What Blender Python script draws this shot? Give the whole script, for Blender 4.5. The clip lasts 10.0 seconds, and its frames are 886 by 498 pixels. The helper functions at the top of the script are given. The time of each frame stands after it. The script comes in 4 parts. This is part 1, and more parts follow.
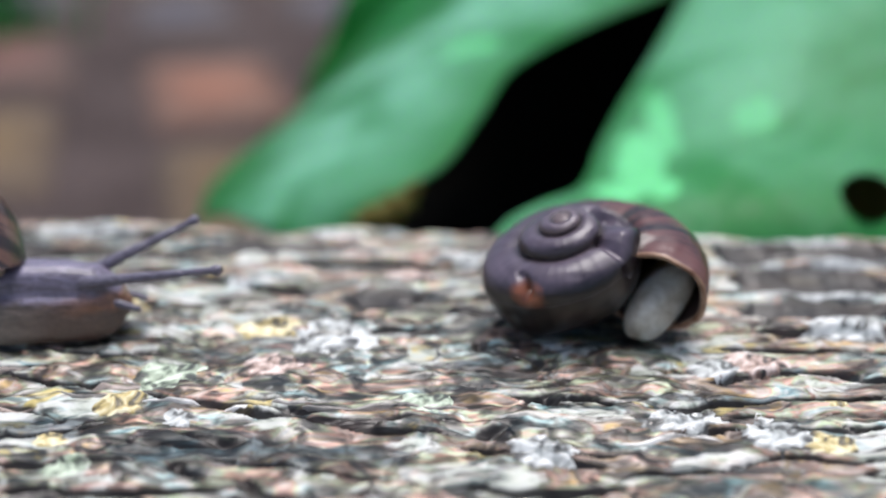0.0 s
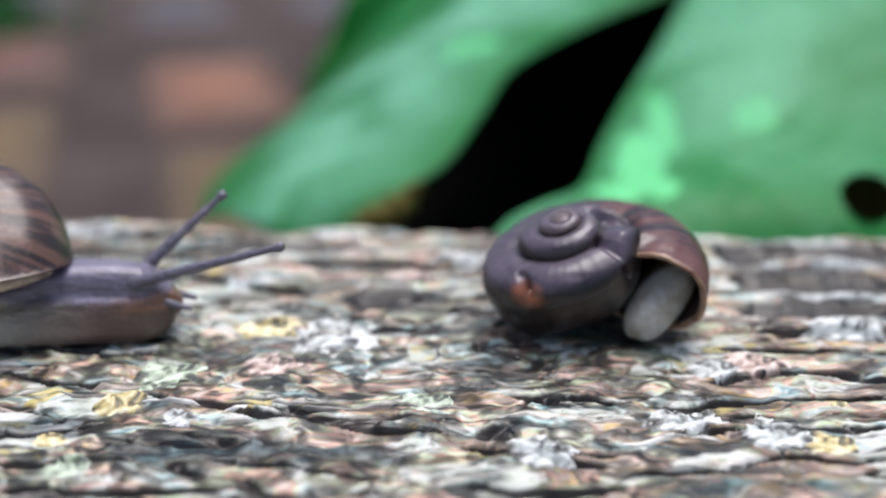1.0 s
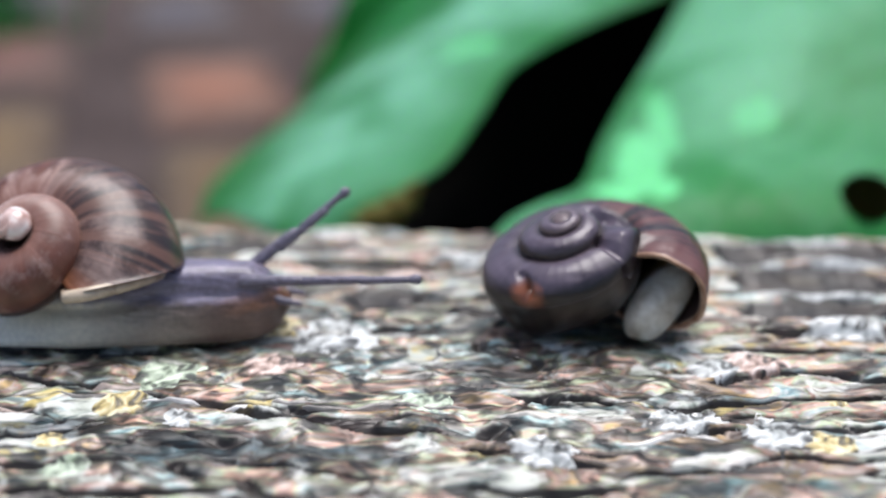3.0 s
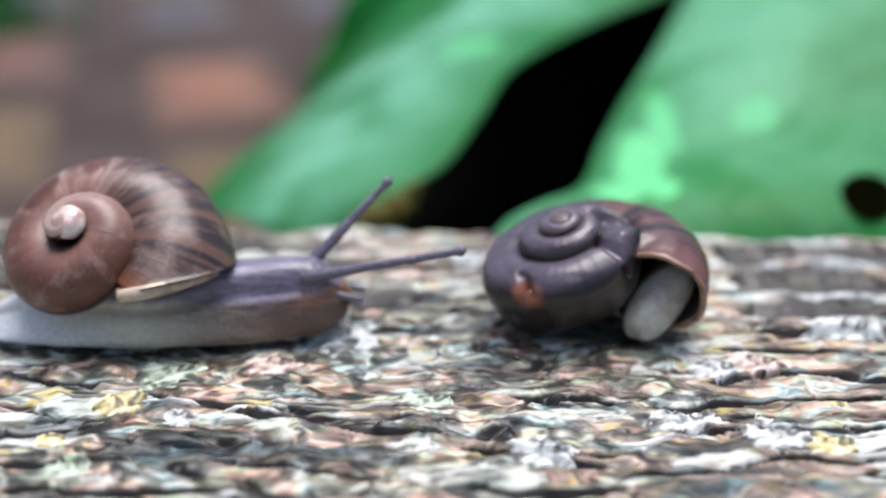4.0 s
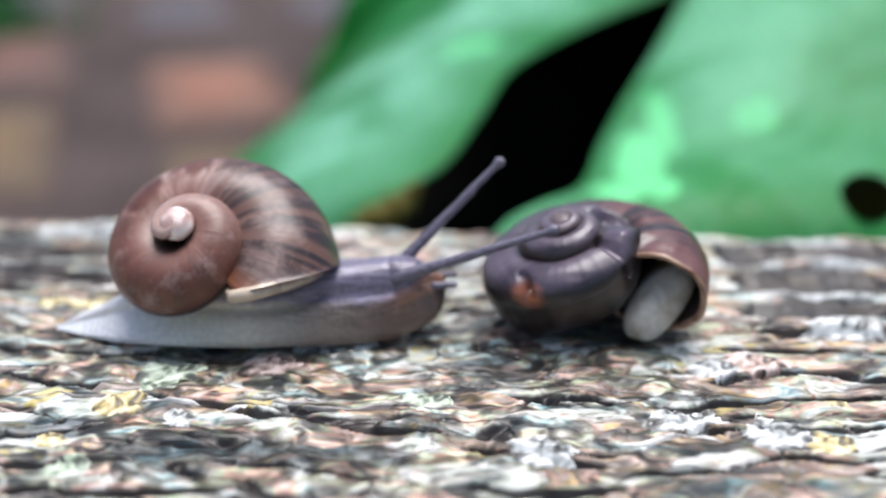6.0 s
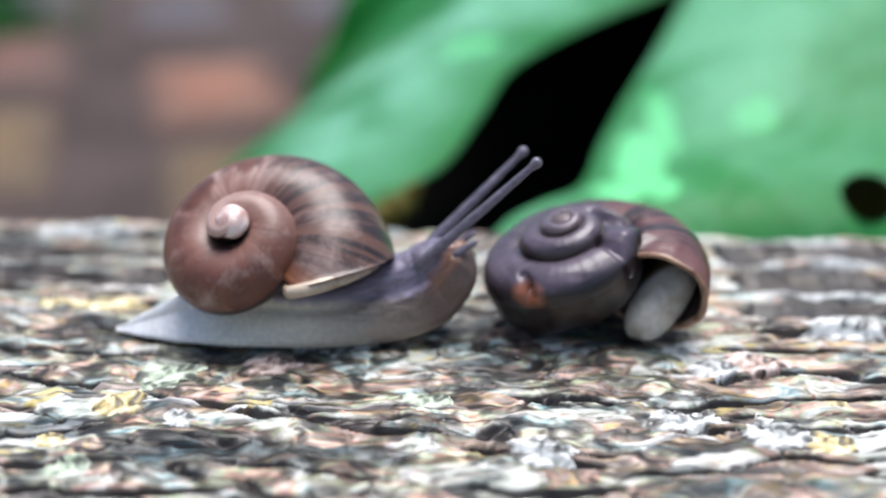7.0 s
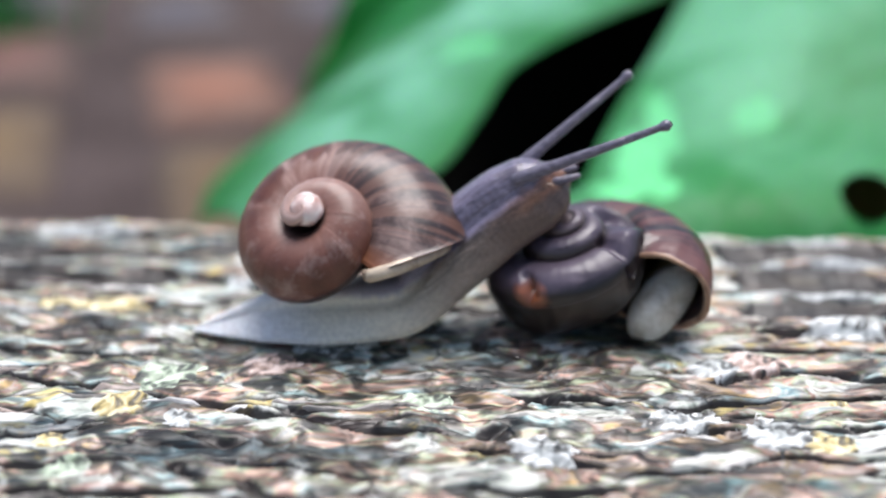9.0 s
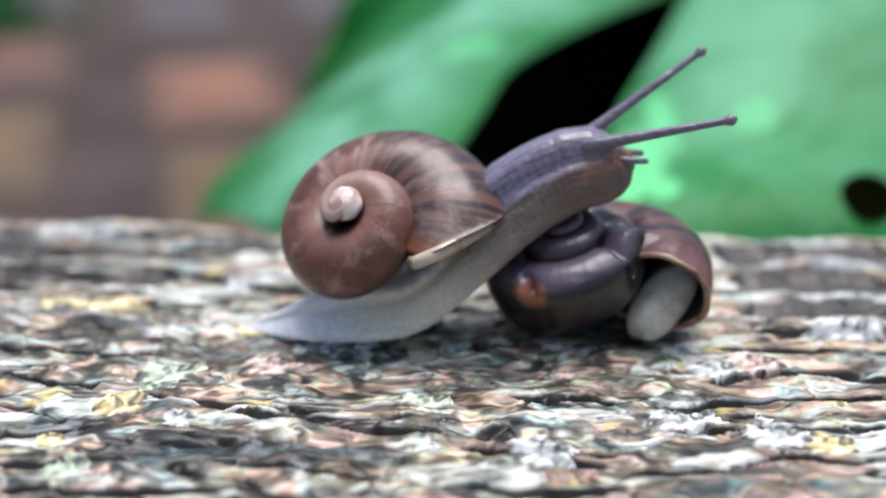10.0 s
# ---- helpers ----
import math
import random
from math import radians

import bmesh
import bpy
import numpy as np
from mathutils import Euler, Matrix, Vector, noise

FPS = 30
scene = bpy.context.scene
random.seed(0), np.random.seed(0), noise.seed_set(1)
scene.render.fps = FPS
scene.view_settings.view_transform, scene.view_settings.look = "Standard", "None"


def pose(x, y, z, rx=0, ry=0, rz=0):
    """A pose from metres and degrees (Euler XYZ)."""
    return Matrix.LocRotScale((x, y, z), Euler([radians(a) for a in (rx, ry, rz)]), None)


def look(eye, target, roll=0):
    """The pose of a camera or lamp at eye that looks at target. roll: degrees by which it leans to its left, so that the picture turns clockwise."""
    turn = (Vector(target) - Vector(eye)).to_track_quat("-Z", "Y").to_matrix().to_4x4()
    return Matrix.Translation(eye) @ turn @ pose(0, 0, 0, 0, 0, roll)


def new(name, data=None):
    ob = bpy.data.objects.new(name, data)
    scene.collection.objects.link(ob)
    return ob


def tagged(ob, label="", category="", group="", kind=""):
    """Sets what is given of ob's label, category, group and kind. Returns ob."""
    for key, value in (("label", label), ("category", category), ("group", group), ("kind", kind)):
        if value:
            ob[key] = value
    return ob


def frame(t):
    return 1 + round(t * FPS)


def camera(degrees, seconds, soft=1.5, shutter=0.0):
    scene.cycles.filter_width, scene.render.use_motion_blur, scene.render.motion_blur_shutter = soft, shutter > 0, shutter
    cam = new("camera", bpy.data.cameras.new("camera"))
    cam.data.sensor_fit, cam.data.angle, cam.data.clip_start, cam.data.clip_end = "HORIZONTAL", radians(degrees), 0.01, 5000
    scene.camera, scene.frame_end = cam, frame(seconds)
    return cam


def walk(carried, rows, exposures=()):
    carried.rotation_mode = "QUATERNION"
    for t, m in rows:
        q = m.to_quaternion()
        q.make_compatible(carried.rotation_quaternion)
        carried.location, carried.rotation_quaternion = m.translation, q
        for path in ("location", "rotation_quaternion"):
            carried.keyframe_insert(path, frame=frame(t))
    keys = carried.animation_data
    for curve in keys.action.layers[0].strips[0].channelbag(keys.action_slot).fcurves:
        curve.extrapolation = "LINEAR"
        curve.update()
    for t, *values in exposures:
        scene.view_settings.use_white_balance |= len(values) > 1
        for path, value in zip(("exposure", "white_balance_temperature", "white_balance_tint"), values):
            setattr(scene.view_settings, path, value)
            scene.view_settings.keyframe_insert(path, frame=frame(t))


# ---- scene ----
MM = 0.001

# ---------------------------------------------------------------- camera
cam = camera(40, 10.0, soft=2.2, shutter=0.5)
cam.data.dof.use_dof = True
cam.data.dof.focus_distance = 0.167
cam.data.dof.aperture_fstop = 7.5
walk(cam, [(0.0, pose(0, -0.176, 0.0765, 70)), (10.0, pose(0, -0.176, 0.0765, 70))],
     exposures=[(0.0, 0.40), (2.5, 0.47), (4.5, 0.63), (7.5, 0.72), (9.0, 0.66), (10.0, 0.60)])

# ---------------------------------------------------------------- light
SUN_ELEVATION, SUN_AZIMUTH = 80, 30       # almost overhead, under thin cloud
world = bpy.data.worlds.new("overcast_sky")
scene.world = world
world.use_nodes = True
wn = world.node_tree.nodes
sky = wn.new("ShaderNodeTexSky")
sky.sky_type = "NISHITA"
sky.sun_disc = False
sky.sun_elevation = radians(SUN_ELEVATION)
sky.sun_rotation = radians(SUN_AZIMUTH)
sky.dust_density = 3.0
sky.air_density = 1.0
wn["Background"].inputs["Strength"].default_value = 0.085
world.node_tree.links.new(sky.outputs[0], wn["Background"].inputs["Color"])

sun_data = bpy.data.lights.new("sun", "SUN")
sun_data.energy = 2.6
sun_data.angle = radians(45)
sun_data.color = (1.0, 0.974, 0.985)
sun = new("sun", sun_data)
_a, _e = radians(SUN_AZIMUTH), radians(SUN_ELEVATION)
_way = Vector((math.sin(_a) * math.cos(_e), math.cos(_a) * math.cos(_e), math.sin(_e)))
sun.matrix_world = look(_way * 5, (0, 0, 0))


# ---------------------------------------------------------------- materials
class Nodes:
    """Short hands for building one node material."""

    def __init__(self, name):
        self.mat = bpy.data.materials.new(name)
        self.mat.use_nodes = True
        self.nodes, self.links = self.mat.node_tree.nodes, self.mat.node_tree.links
        self.bsdf = self.nodes["Principled BSDF"]

    def link(self, a, b):
        self.links.new(a, b)

    def put(self, value, socket):
        if hasattr(value, "is_output"):
            self.links.new(value, socket)
        else:
            socket.default_value = value

    def coords(self, which="Object"):
        return self.nodes.new("ShaderNodeTexCoord").outputs[which]

    def attribute(self, name):
        n = self.nodes.new("ShaderNodeAttribute")
        n.attribute_name = name
        return n.outputs["Vector"]

    def scaled(self, vector, x, y, z):
        n = self.nodes.new("ShaderNodeMapping")
        self.link(vector, n.inputs["Vector"])
        n.inputs["Scale"].default_value = (x, y, z)
        return n.outputs[0]

    def shifted(self, vector, amount):
        n = self.nodes.new("ShaderNodeVectorMath")
        self.link(vector, n.inputs[0])
        self.link(amount, n.inputs[1])
        return n.outputs[0]

    def noise(self, vector, scale=1.0, detail=4.0, rough=0.55, distortion=0.0, colour=False):
        n = self.nodes.new("ShaderNodeTexNoise")
        self.link(vector, n.inputs["Vector"])
        n.inputs["Scale"].default_value = scale
        n.inputs["Detail"].default_value = detail
        n.inputs["Roughness"].default_value = rough
        n.inputs["Distortion"].default_value = distortion
        return n.outputs["Color" if colour else "Fac"]

    def cells(self, vector, scale, feature="F1", out="Distance"):
        n = self.nodes.new("ShaderNodeTexVoronoi")
        n.feature = feature
        self.link(vector, n.inputs["Vector"])
        n.inputs["Scale"].default_value = scale
        return n.outputs[out]

    def ramp(self, fac, *stops):
        n = self.nodes.new("ShaderNodeValToRGB")
        e = n.color_ramp.elements
        while len(e) < len(stops):
            e.new(0.5)
        for el, (p, c) in zip(e, stops):
            el.position = p
            el.color = (c, c, c, 1) if isinstance(c, (int, float)) else (*c, 1)
        self.link(fac, n.inputs[0])
        return n.outputs[0]

    def mix(self, fac, a, b, mode="MIX"):
        n = self.nodes.new("ShaderNodeMix")
        n.data_type, n.blend_type = "RGBA", mode
        self.put(fac, n.inputs[0])
        self.put((*a, 1) if isinstance(a, tuple) else a, n.inputs[6])
        self.put((*b, 1) if isinstance(b, tuple) else b, n.inputs[7])
        return n.outputs[2]

    def maths(self, op, a, b=0.0):
        n = self.nodes.new("ShaderNodeMath")
        n.operation = op
        self.put(a, n.inputs[0])
        self.put(b, n.inputs[1])
        return n.outputs[0]

    def parts(self, vector):
        n = self.nodes.new("ShaderNodeSeparateXYZ")
        self.link(vector, n.inputs[0])
        return n.outputs

    def bump(self, height, strength=0.5, distance=0.0005, after=None):
        n = self.nodes.new("ShaderNodeBump")
        self.link(height, n.inputs["Height"])
        n.inputs["Strength"].default_value = strength
        n.inputs["Distance"].default_value = distance
        if after is not None:
            self.link(after, n.inputs["Normal"])
        return n.outputs[0]

    def done(self, colour=None, rough=0.5, normal=None, **other):
        b = self.bsdf.inputs
        if colour is not None:
            self.put((*colour, 1) if isinstance(colour, tuple) else colour, b["Base Color"])
        self.put(rough, b["Roughness"])
        if normal is not None:
            self.link(normal, b["Normal"])
        for key, value in other.items():
            self.put(value, b[key.replace("_", " ")])
        return self.mat


def timber_material():
    m = Nodes("weathered_timber")
    c = m.coords("Object")
    warp = m.noise(c, 70, 2, 0.5, 0, colour=True)
    n = m.nodes.new("ShaderNodeVectorMath")
    n.operation = "MULTIPLY_ADD"
    m.link(warp, n.inputs[0])
    n.inputs[1].default_value = (0.012, 0.008, 0.0)
    m.link(c, n.inputs[2])
    c = n.outputs[0]
    grain = m.scaled(c, 1.0, 1.45, 1.2)
    # bare combed grain along the far side and at one end, crusted and pitted in between
    x, y, _ = m.parts(c)
    combed = m.maths("MAXIMUM", m.ramp(y, (0.004, 0.0), (0.022, 1.0)), m.ramp(x, (0.040, 0.0), (0.056, 0.9)))
    tone = m.mix(combed, m.noise(grain, 215, 2, 0.45, 1.2), m.maths("ADD", m.noise(m.scaled(c, 0.34, 1.75, 1.2), 205, 3, 0.5, 0.8), 0.045))
    base = m.ramp(tone, (0.34, (0.022, 0.025, 0.028)), (0.425, (0.085, 0.082, 0.08)), (0.485, (0.20, 0.19, 0.178)),
                  (0.55, (0.36, 0.34, 0.32)), (0.63, (0.68, 0.67, 0.66)))
    hue = m.ramp(m.noise(m.scaled(c, 0.65, 1.6, 1.5), 135, 3, 0.5, 1.0),
                 (0.32, (0.36, 0.66, 0.72)), (0.40, (0.72, 0.95, 0.95)), (0.455, (1.0, 0.97, 0.95)), (0.51, (0.74, 0.93, 0.62)),
                 (0.56, (1.0, 0.58, 0.46)), (0.61, (1.0, 0.88, 0.82)), (0.68, (1.0, 0.70, 0.30)))
    colour = m.mix(0.95, base, hue, "MULTIPLY")
    mottle = m.noise(m.scaled(c, 0.75, 1.4, 1.2), 300, 1, 0.5, 1.2)
    colour = m.mix(0.6, colour, m.ramp(mottle, (0.34, (0.22, 0.24, 0.27)), (0.46, (0.85, 0.80, 0.76)), (0.54, (1.0, 0.98, 0.94)), (0.66, (1.35, 1.32, 1.28))), "MULTIPLY")
    lichen = m.noise(m.scaled(c, 1, 1.6, 1), 62, 5, 0.62, 0.6)
    crust = m.ramp(lichen, (0.56, 0.0), (0.60, 0.85))
    crust_colour = m.ramp(m.noise(grain, 230, 3, 0.5, 0.5), (0.36, (0.20, 0.23, 0.20)), (0.45, (0.62, 0.66, 0.58)), (0.56, (0.74, 0.75, 0.72)))
    colour = m.mix(crust, colour, crust_colour)
    yellow = m.ramp(m.noise(m.scaled(c, 1, 2.2, 1), 52, 4, 0.6, 0.5), (0.63, 0.0), (0.67, 0.8))
    colour = m.mix(yellow, colour, m.mix(tone, (0.30, 0.20, 0.04), (0.95, 0.80, 0.30)))
    pink = m.ramp(m.noise(m.scaled(c, 1, 2.6, 1), 66, 4, 0.6, 0.9), (0.30, 0.75), (0.36, 0.0))
    colour = m.mix(pink, colour, m.mix(tone, (0.20, 0.08, 0.06), (0.85, 0.56, 0.48)))
    wet = m.ramp(m.noise(m.scaled(c, 1, 2.4, 1), 44, 5, 0.6, 0.8), (0.33, 0.8), (0.40, 0.0))
    colour = m.mix(wet, colour, m.mix(1.0, colour, (0.22, 0.26, 0.28), "MULTIPLY"))
    # soaked wood, and contact shade painted under the resting shell and the foot
    soaked_shade = m.ramp(m.attribute("damp_shade"), (0.1, 0.0), (0.6, 0.92))
    colour = m.mix(soaked_shade, colour, m.mix(1.0, colour, (0.20, 0.235, 0.27), "MULTIPLY"))
    # splits turn near-black with depth, painting the shade inside them
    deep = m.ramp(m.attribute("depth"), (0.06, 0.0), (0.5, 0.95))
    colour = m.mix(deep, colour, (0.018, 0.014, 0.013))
    # growth rings cut by the surface: fine dark lines that wander along the grain
    rings = m.noise(m.scaled(c, 0.30, 1.5, 1.0), 62, 3, 0.5, 0.5)
    line = m.maths("ABSOLUTE", m.maths("SUBTRACT", m.maths("FRACT", m.maths("MULTIPLY", rings, 5.5)), 0.5))
    open_ring = m.ramp(m.noise(m.scaled(c, 0.6, 1.2, 1.0), 55, 3, 0.5), (0.38, 0.1), (0.47, 1.0))
    line = m.maths("MULTIPLY", m.ramp(line, (0.02, 1.0), (0.065, 0.0)), m.maths("MULTIPLY", open_ring, m.maths("ADD", m.maths("MULTIPLY", combed, 0.25), 0.7)))
    colour = m.mix(line, colour, (0.020, 0.014, 0.014))
    h = m.maths("SUBTRACT", m.noise(grain, 320, 2, 0.5, 0.6), m.maths("MULTIPLY", line, 0.5))
    normal = m.bump(m.noise(grain, 900, 2, 0.5), 0.10, 0.0002, m.bump(h, 0.35, 0.0008))
    return m.done(colour, m.ramp(h, (0.35, 0.32), (0.65, 0.6)), normal)


def shell_material(name, spire, body, late_colour, pale, gloss, late_at, tip_at, flames, seam, coat=0.25, lines=1.0, shine=0.5, band_and_sheen=None, edge=None):
    """uv.x counts whorls from the apex (five at the last quarter), uv.y runs round the tube."""
    m = Nodes(name)
    uv = m.coords("UV")
    u, v, _ = m.parts(uv)
    age = m.maths("MULTIPLY", u, 1 / 6)
    growth = m.noise(m.scaled(uv, 24, 1.3, 1), 1.0, 5, 0.6, 0.3)
    fine = m.noise(m.scaled(uv, 110, 4, 1), 1.0, 4, 0.6, 0.1)
    blotch = m.noise(m.scaled(uv, 6, 5, 1), 1.0, 5, 0.6, 0.5)
    late = m.ramp(age, (late_at[0], 0.0), (late_at[1], 1.0))
    colour = m.mix(m.ramp(blotch, (0.35, 0.0), (0.65, 1.0)), spire, body)
    colour = m.mix(0.55, colour, m.ramp(growth, (0.32, 0.45), (0.68, 1.35)), "MULTIPLY")
    if edge:
        colour = m.mix(m.maths("MULTIPLY", late, 0.65), colour, (0.135, 0.080, 0.064))
    streaks = m.ramp(m.noise(m.scaled(uv, 58, 1.9, 1), 1.0, 4, 0.6, 0.5), (0.47, 1.0), (0.58, 0.0))
    colour = m.mix(m.maths("MULTIPLY", m.maths("MULTIPLY", streaks, late), 0.85), colour, late_colour)
    flame = m.maths("MULTIPLY", m.ramp(m.noise(m.scaled(uv, 15, 3.0, 1), 1.0, 4, 0.6, 0.8), (0.52, 0.0), (0.70, flames)),
                    m.ramp(age, (late_at[0] - 0.035, 0.0), (late_at[0] - 0.012, 1.0), (late_at[0] + 0.002, 0.9), (late_at[1] + 0.006, 0.16)))
    colour = m.mix(flame, colour, pale)
    fleck = m.ramp(m.noise(m.scaled(uv, 13, 8, 1), 1.0, 4, 0.65, 0.2), (0.50, 0.0), (0.68, flames * 0.6))
    colour = m.mix(fleck, colour, m.mix(growth, late_colour, pale))
    tip = m.ramp(age, (tip_at[0], 1.0), (tip_at[1], 0.0))
    colour = m.mix(tip, colour, pale)
    if band_and_sheen:
        # paler shoulder; on the dark shell it paints sky sheen above a shaded underside
        shoulder = m.ramp(m.maths("ADD", v, m.maths("MULTIPLY", m.maths("SUBTRACT", blotch, 0.5), 0.10)), (band_and_sheen[1], 0.0), (band_and_sheen[1] + 0.075, 0.9), (0.4, 0.9), (0.5, 0.0))
        colour = m.mix(m.maths("MULTIPLY", m.maths("MULTIPLY", shoulder, m.ramp(m.maths("MULTIPLY", m.maths("ADD", growth, blotch), 0.5), (0.38, 0.5), (0.62, 1.0))), m.ramp(age, (late_at[0], 1.0), (late_at[1], 0.12))), colour, band_and_sheen[0])
    if edge:
        # the young margin behind the lip is plain amber, with no bands
        colour = m.mix(m.maths("MULTIPLY", m.ramp(age, (late_at[1] + 0.040, 0.0), (late_at[1] + 0.047, 0.8)), m.ramp(blotch, (0.3, 0.5), (0.6, 1.0))), colour, edge)
    # orange patch: a changing reflection, painted into the shell colour
    colour = m.mix(m.ramp(m.attribute("orange_glint"), (0.1, 0.0), (0.8, 0.85)), colour, m.mix(growth, (0.03, 0.008, 0.006), (0.62, 0.20, 0.085)))
    line = m.ramp(v, (seam - 0.045, 0.0), (seam - 0.012, 0.75), (seam + 0.05, 0.75))
    colour = m.mix(line, colour, (0.012, 0.007, 0.006))
    normal = m.bump(fine, 0.25 * lines, 0.00018, m.bump(growth, 0.32 * lines, 0.0005))
    return m.done(colour, m.ramp(blotch, (0.3, gloss), (0.7, gloss + 0.16)), normal, Coat_Weight=coat, Coat_Roughness=0.12, Specular_IOR_Level=shine)


def lip_material(name, a, b):
    """Smooth porcelain-like rim with faint growth marks."""
    m = Nodes(name)
    c = m.coords("Object")
    n = m.noise(c, 260, 4, 0.55, 0.5)
    colour = m.ramp(n, (0.34, a), (0.62, b))
    return m.done(colour, 0.32, m.bump(m.noise(c, 1100, 3), 0.12, 0.0002), Coat_Weight=0.2, Coat_Roughness=0.15)


def apex_material():
    """The first whorl: worn smooth, white with a rosy tinge."""
    m = Nodes("worn_apex")
    c = m.coords("Object")
    n = m.noise(c, 340, 2, 0.5, 0.2)
    colour = m.ramp(n, (0.30, (0.42, 0.24, 0.20)), (0.48, (0.66, 0.48, 0.44)), (0.64, (0.92, 0.84, 0.81)))
    return m.done(colour, 0.22, m.bump(n, 0.25, 0.0002), Coat_Weight=0.5, Coat_Roughness=0.08)


def skin_material():
    """rest: millimetres from the tail, across, and above the sole."""
    m = Nodes("snail_skin")
    rest = m.attribute("rest")
    s, y, z = m.parts(rest)
    along = m.ramp(m.maths("MULTIPLY", s, 1 / 64), (0.0, (0.93, 0.94, 0.98)), (0.17, (0.90, 0.90, 0.93)), (0.30, (0.97, 0.92, 0.79)),
                   (0.47, (0.80, 0.72, 0.58)), (0.63, (0.30, 0.25, 0.215)), (0.8, (0.125, 0.083, 0.068)), (1.0, (0.115, 0.072, 0.056)))
    # purple-grey back, with the sky's bluish sheen painted into its colour
    top = m.ramp(m.maths("MULTIPLY", s, 1 / 64), (0.0, (0.60, 0.60, 0.66)), (0.35, (0.50, 0.46, 0.50)),
                 (0.62, (0.215, 0.195, 0.285)), (1.0, (0.175, 0.152, 0.215)))
    wobble = m.maths("ADD", z, m.maths("MULTIPLY", m.noise(rest, 0.35, 3), 2.0))
    colour = m.mix(m.ramp(m.maths("MULTIPLY", wobble, 0.1), (0.68, 0.0), (0.78, 1.0)), along, top)
    cheek = m.maths("MULTIPLY", m.ramp(m.maths("MULTIPLY", s, 1 / 64), (0.80, 0.0), (0.9, 0.7)),
                    m.ramp(m.maths("MULTIPLY", wobble, 0.1), (0.50, 0.0), (0.60, 1.0), (0.76, 1.0), (0.84, 0.0)))
    colour = m.mix(cheek, colour, (0.26, 0.115, 0.06))
    warts = m.cells(m.scaled(rest, 0.8, 1.0, 1.3), 2.3)
    speck = m.ramp(m.noise(rest, 1.6, 4, 0.6), (0.40, 0.88), (0.60, 1.05))
    colour = m.mix(1.0, colour, speck, "MULTIPLY")
    back = m.maths("MULTIPLY", m.ramp(m.maths("MULTIPLY", wobble, 0.1), (0.42, 0.25), (0.66, 1.0)), m.ramp(m.maths("MULTIPLY", s, 1 / 64), (0.5, 0.1), (0.62, 1.0)))
    groove = m.noise(m.scaled(rest, 0.22, 1.1, 1.3), 1.0, 3, 0.6, 0.6)
    colour = m.mix(m.maths("MULTIPLY", back, 0.75), colour, m.mix(1.0, colour, m.ramp(groove, (0.38, 0.42), (0.50, 1.0), (0.64, 1.35)), "MULTIPLY"))
    normal = m.bump(m.maths("MULTIPLY", m.maths("ADD", warts, m.maths("MULTIPLY", groove, 2.5)), back), 0.25, 0.0004, m.bump(m.noise(rest, 0.9, 4, 0.6), 0.3, 0.0006))
    return m.done(colour, 0.30, normal, Coat_Weight=0.45, Coat_Roughness=0.25, Subsurface_Weight=0.3, Subsurface_Radius=(0.004, 0.003, 0.0025), Subsurface_Scale=0.6)


def tentacle_material():
    m = Nodes("tentacle_skin")
    c = m.coords("Object")
    n = m.noise(m.scaled(c, 1, 1, 0.5), 2500, 3)
    colour = m.ramp(n, (0.3, (0.10, 0.092, 0.125)), (0.7, (0.215, 0.20, 0.265)))
    return m.done(colour, 0.3, m.bump(n, 0.3, 0.0002), Subsurface_Weight=0.15, Subsurface_Radius=(0.003, 0.002, 0.002), Subsurface_Scale=0.4)


def foot_material():
    m = Nodes("withdrawn_foot")
    c = m.coords("Object")
    n = m.noise(c, 420, 5, 0.6, 0.4)
    colour = m.ramp(n, (0.3, (0.40, 0.37, 0.30)), (0.55, (0.60, 0.58, 0.52)), (0.75, (0.72, 0.71, 0.67)))
    return m.done(colour, 0.32, m.bump(n, 0.4, 0.0006), Subsurface_Weight=0.2, Subsurface_Radius=(0.003, 0.002, 0.0015), Subsurface_Scale=0.4)


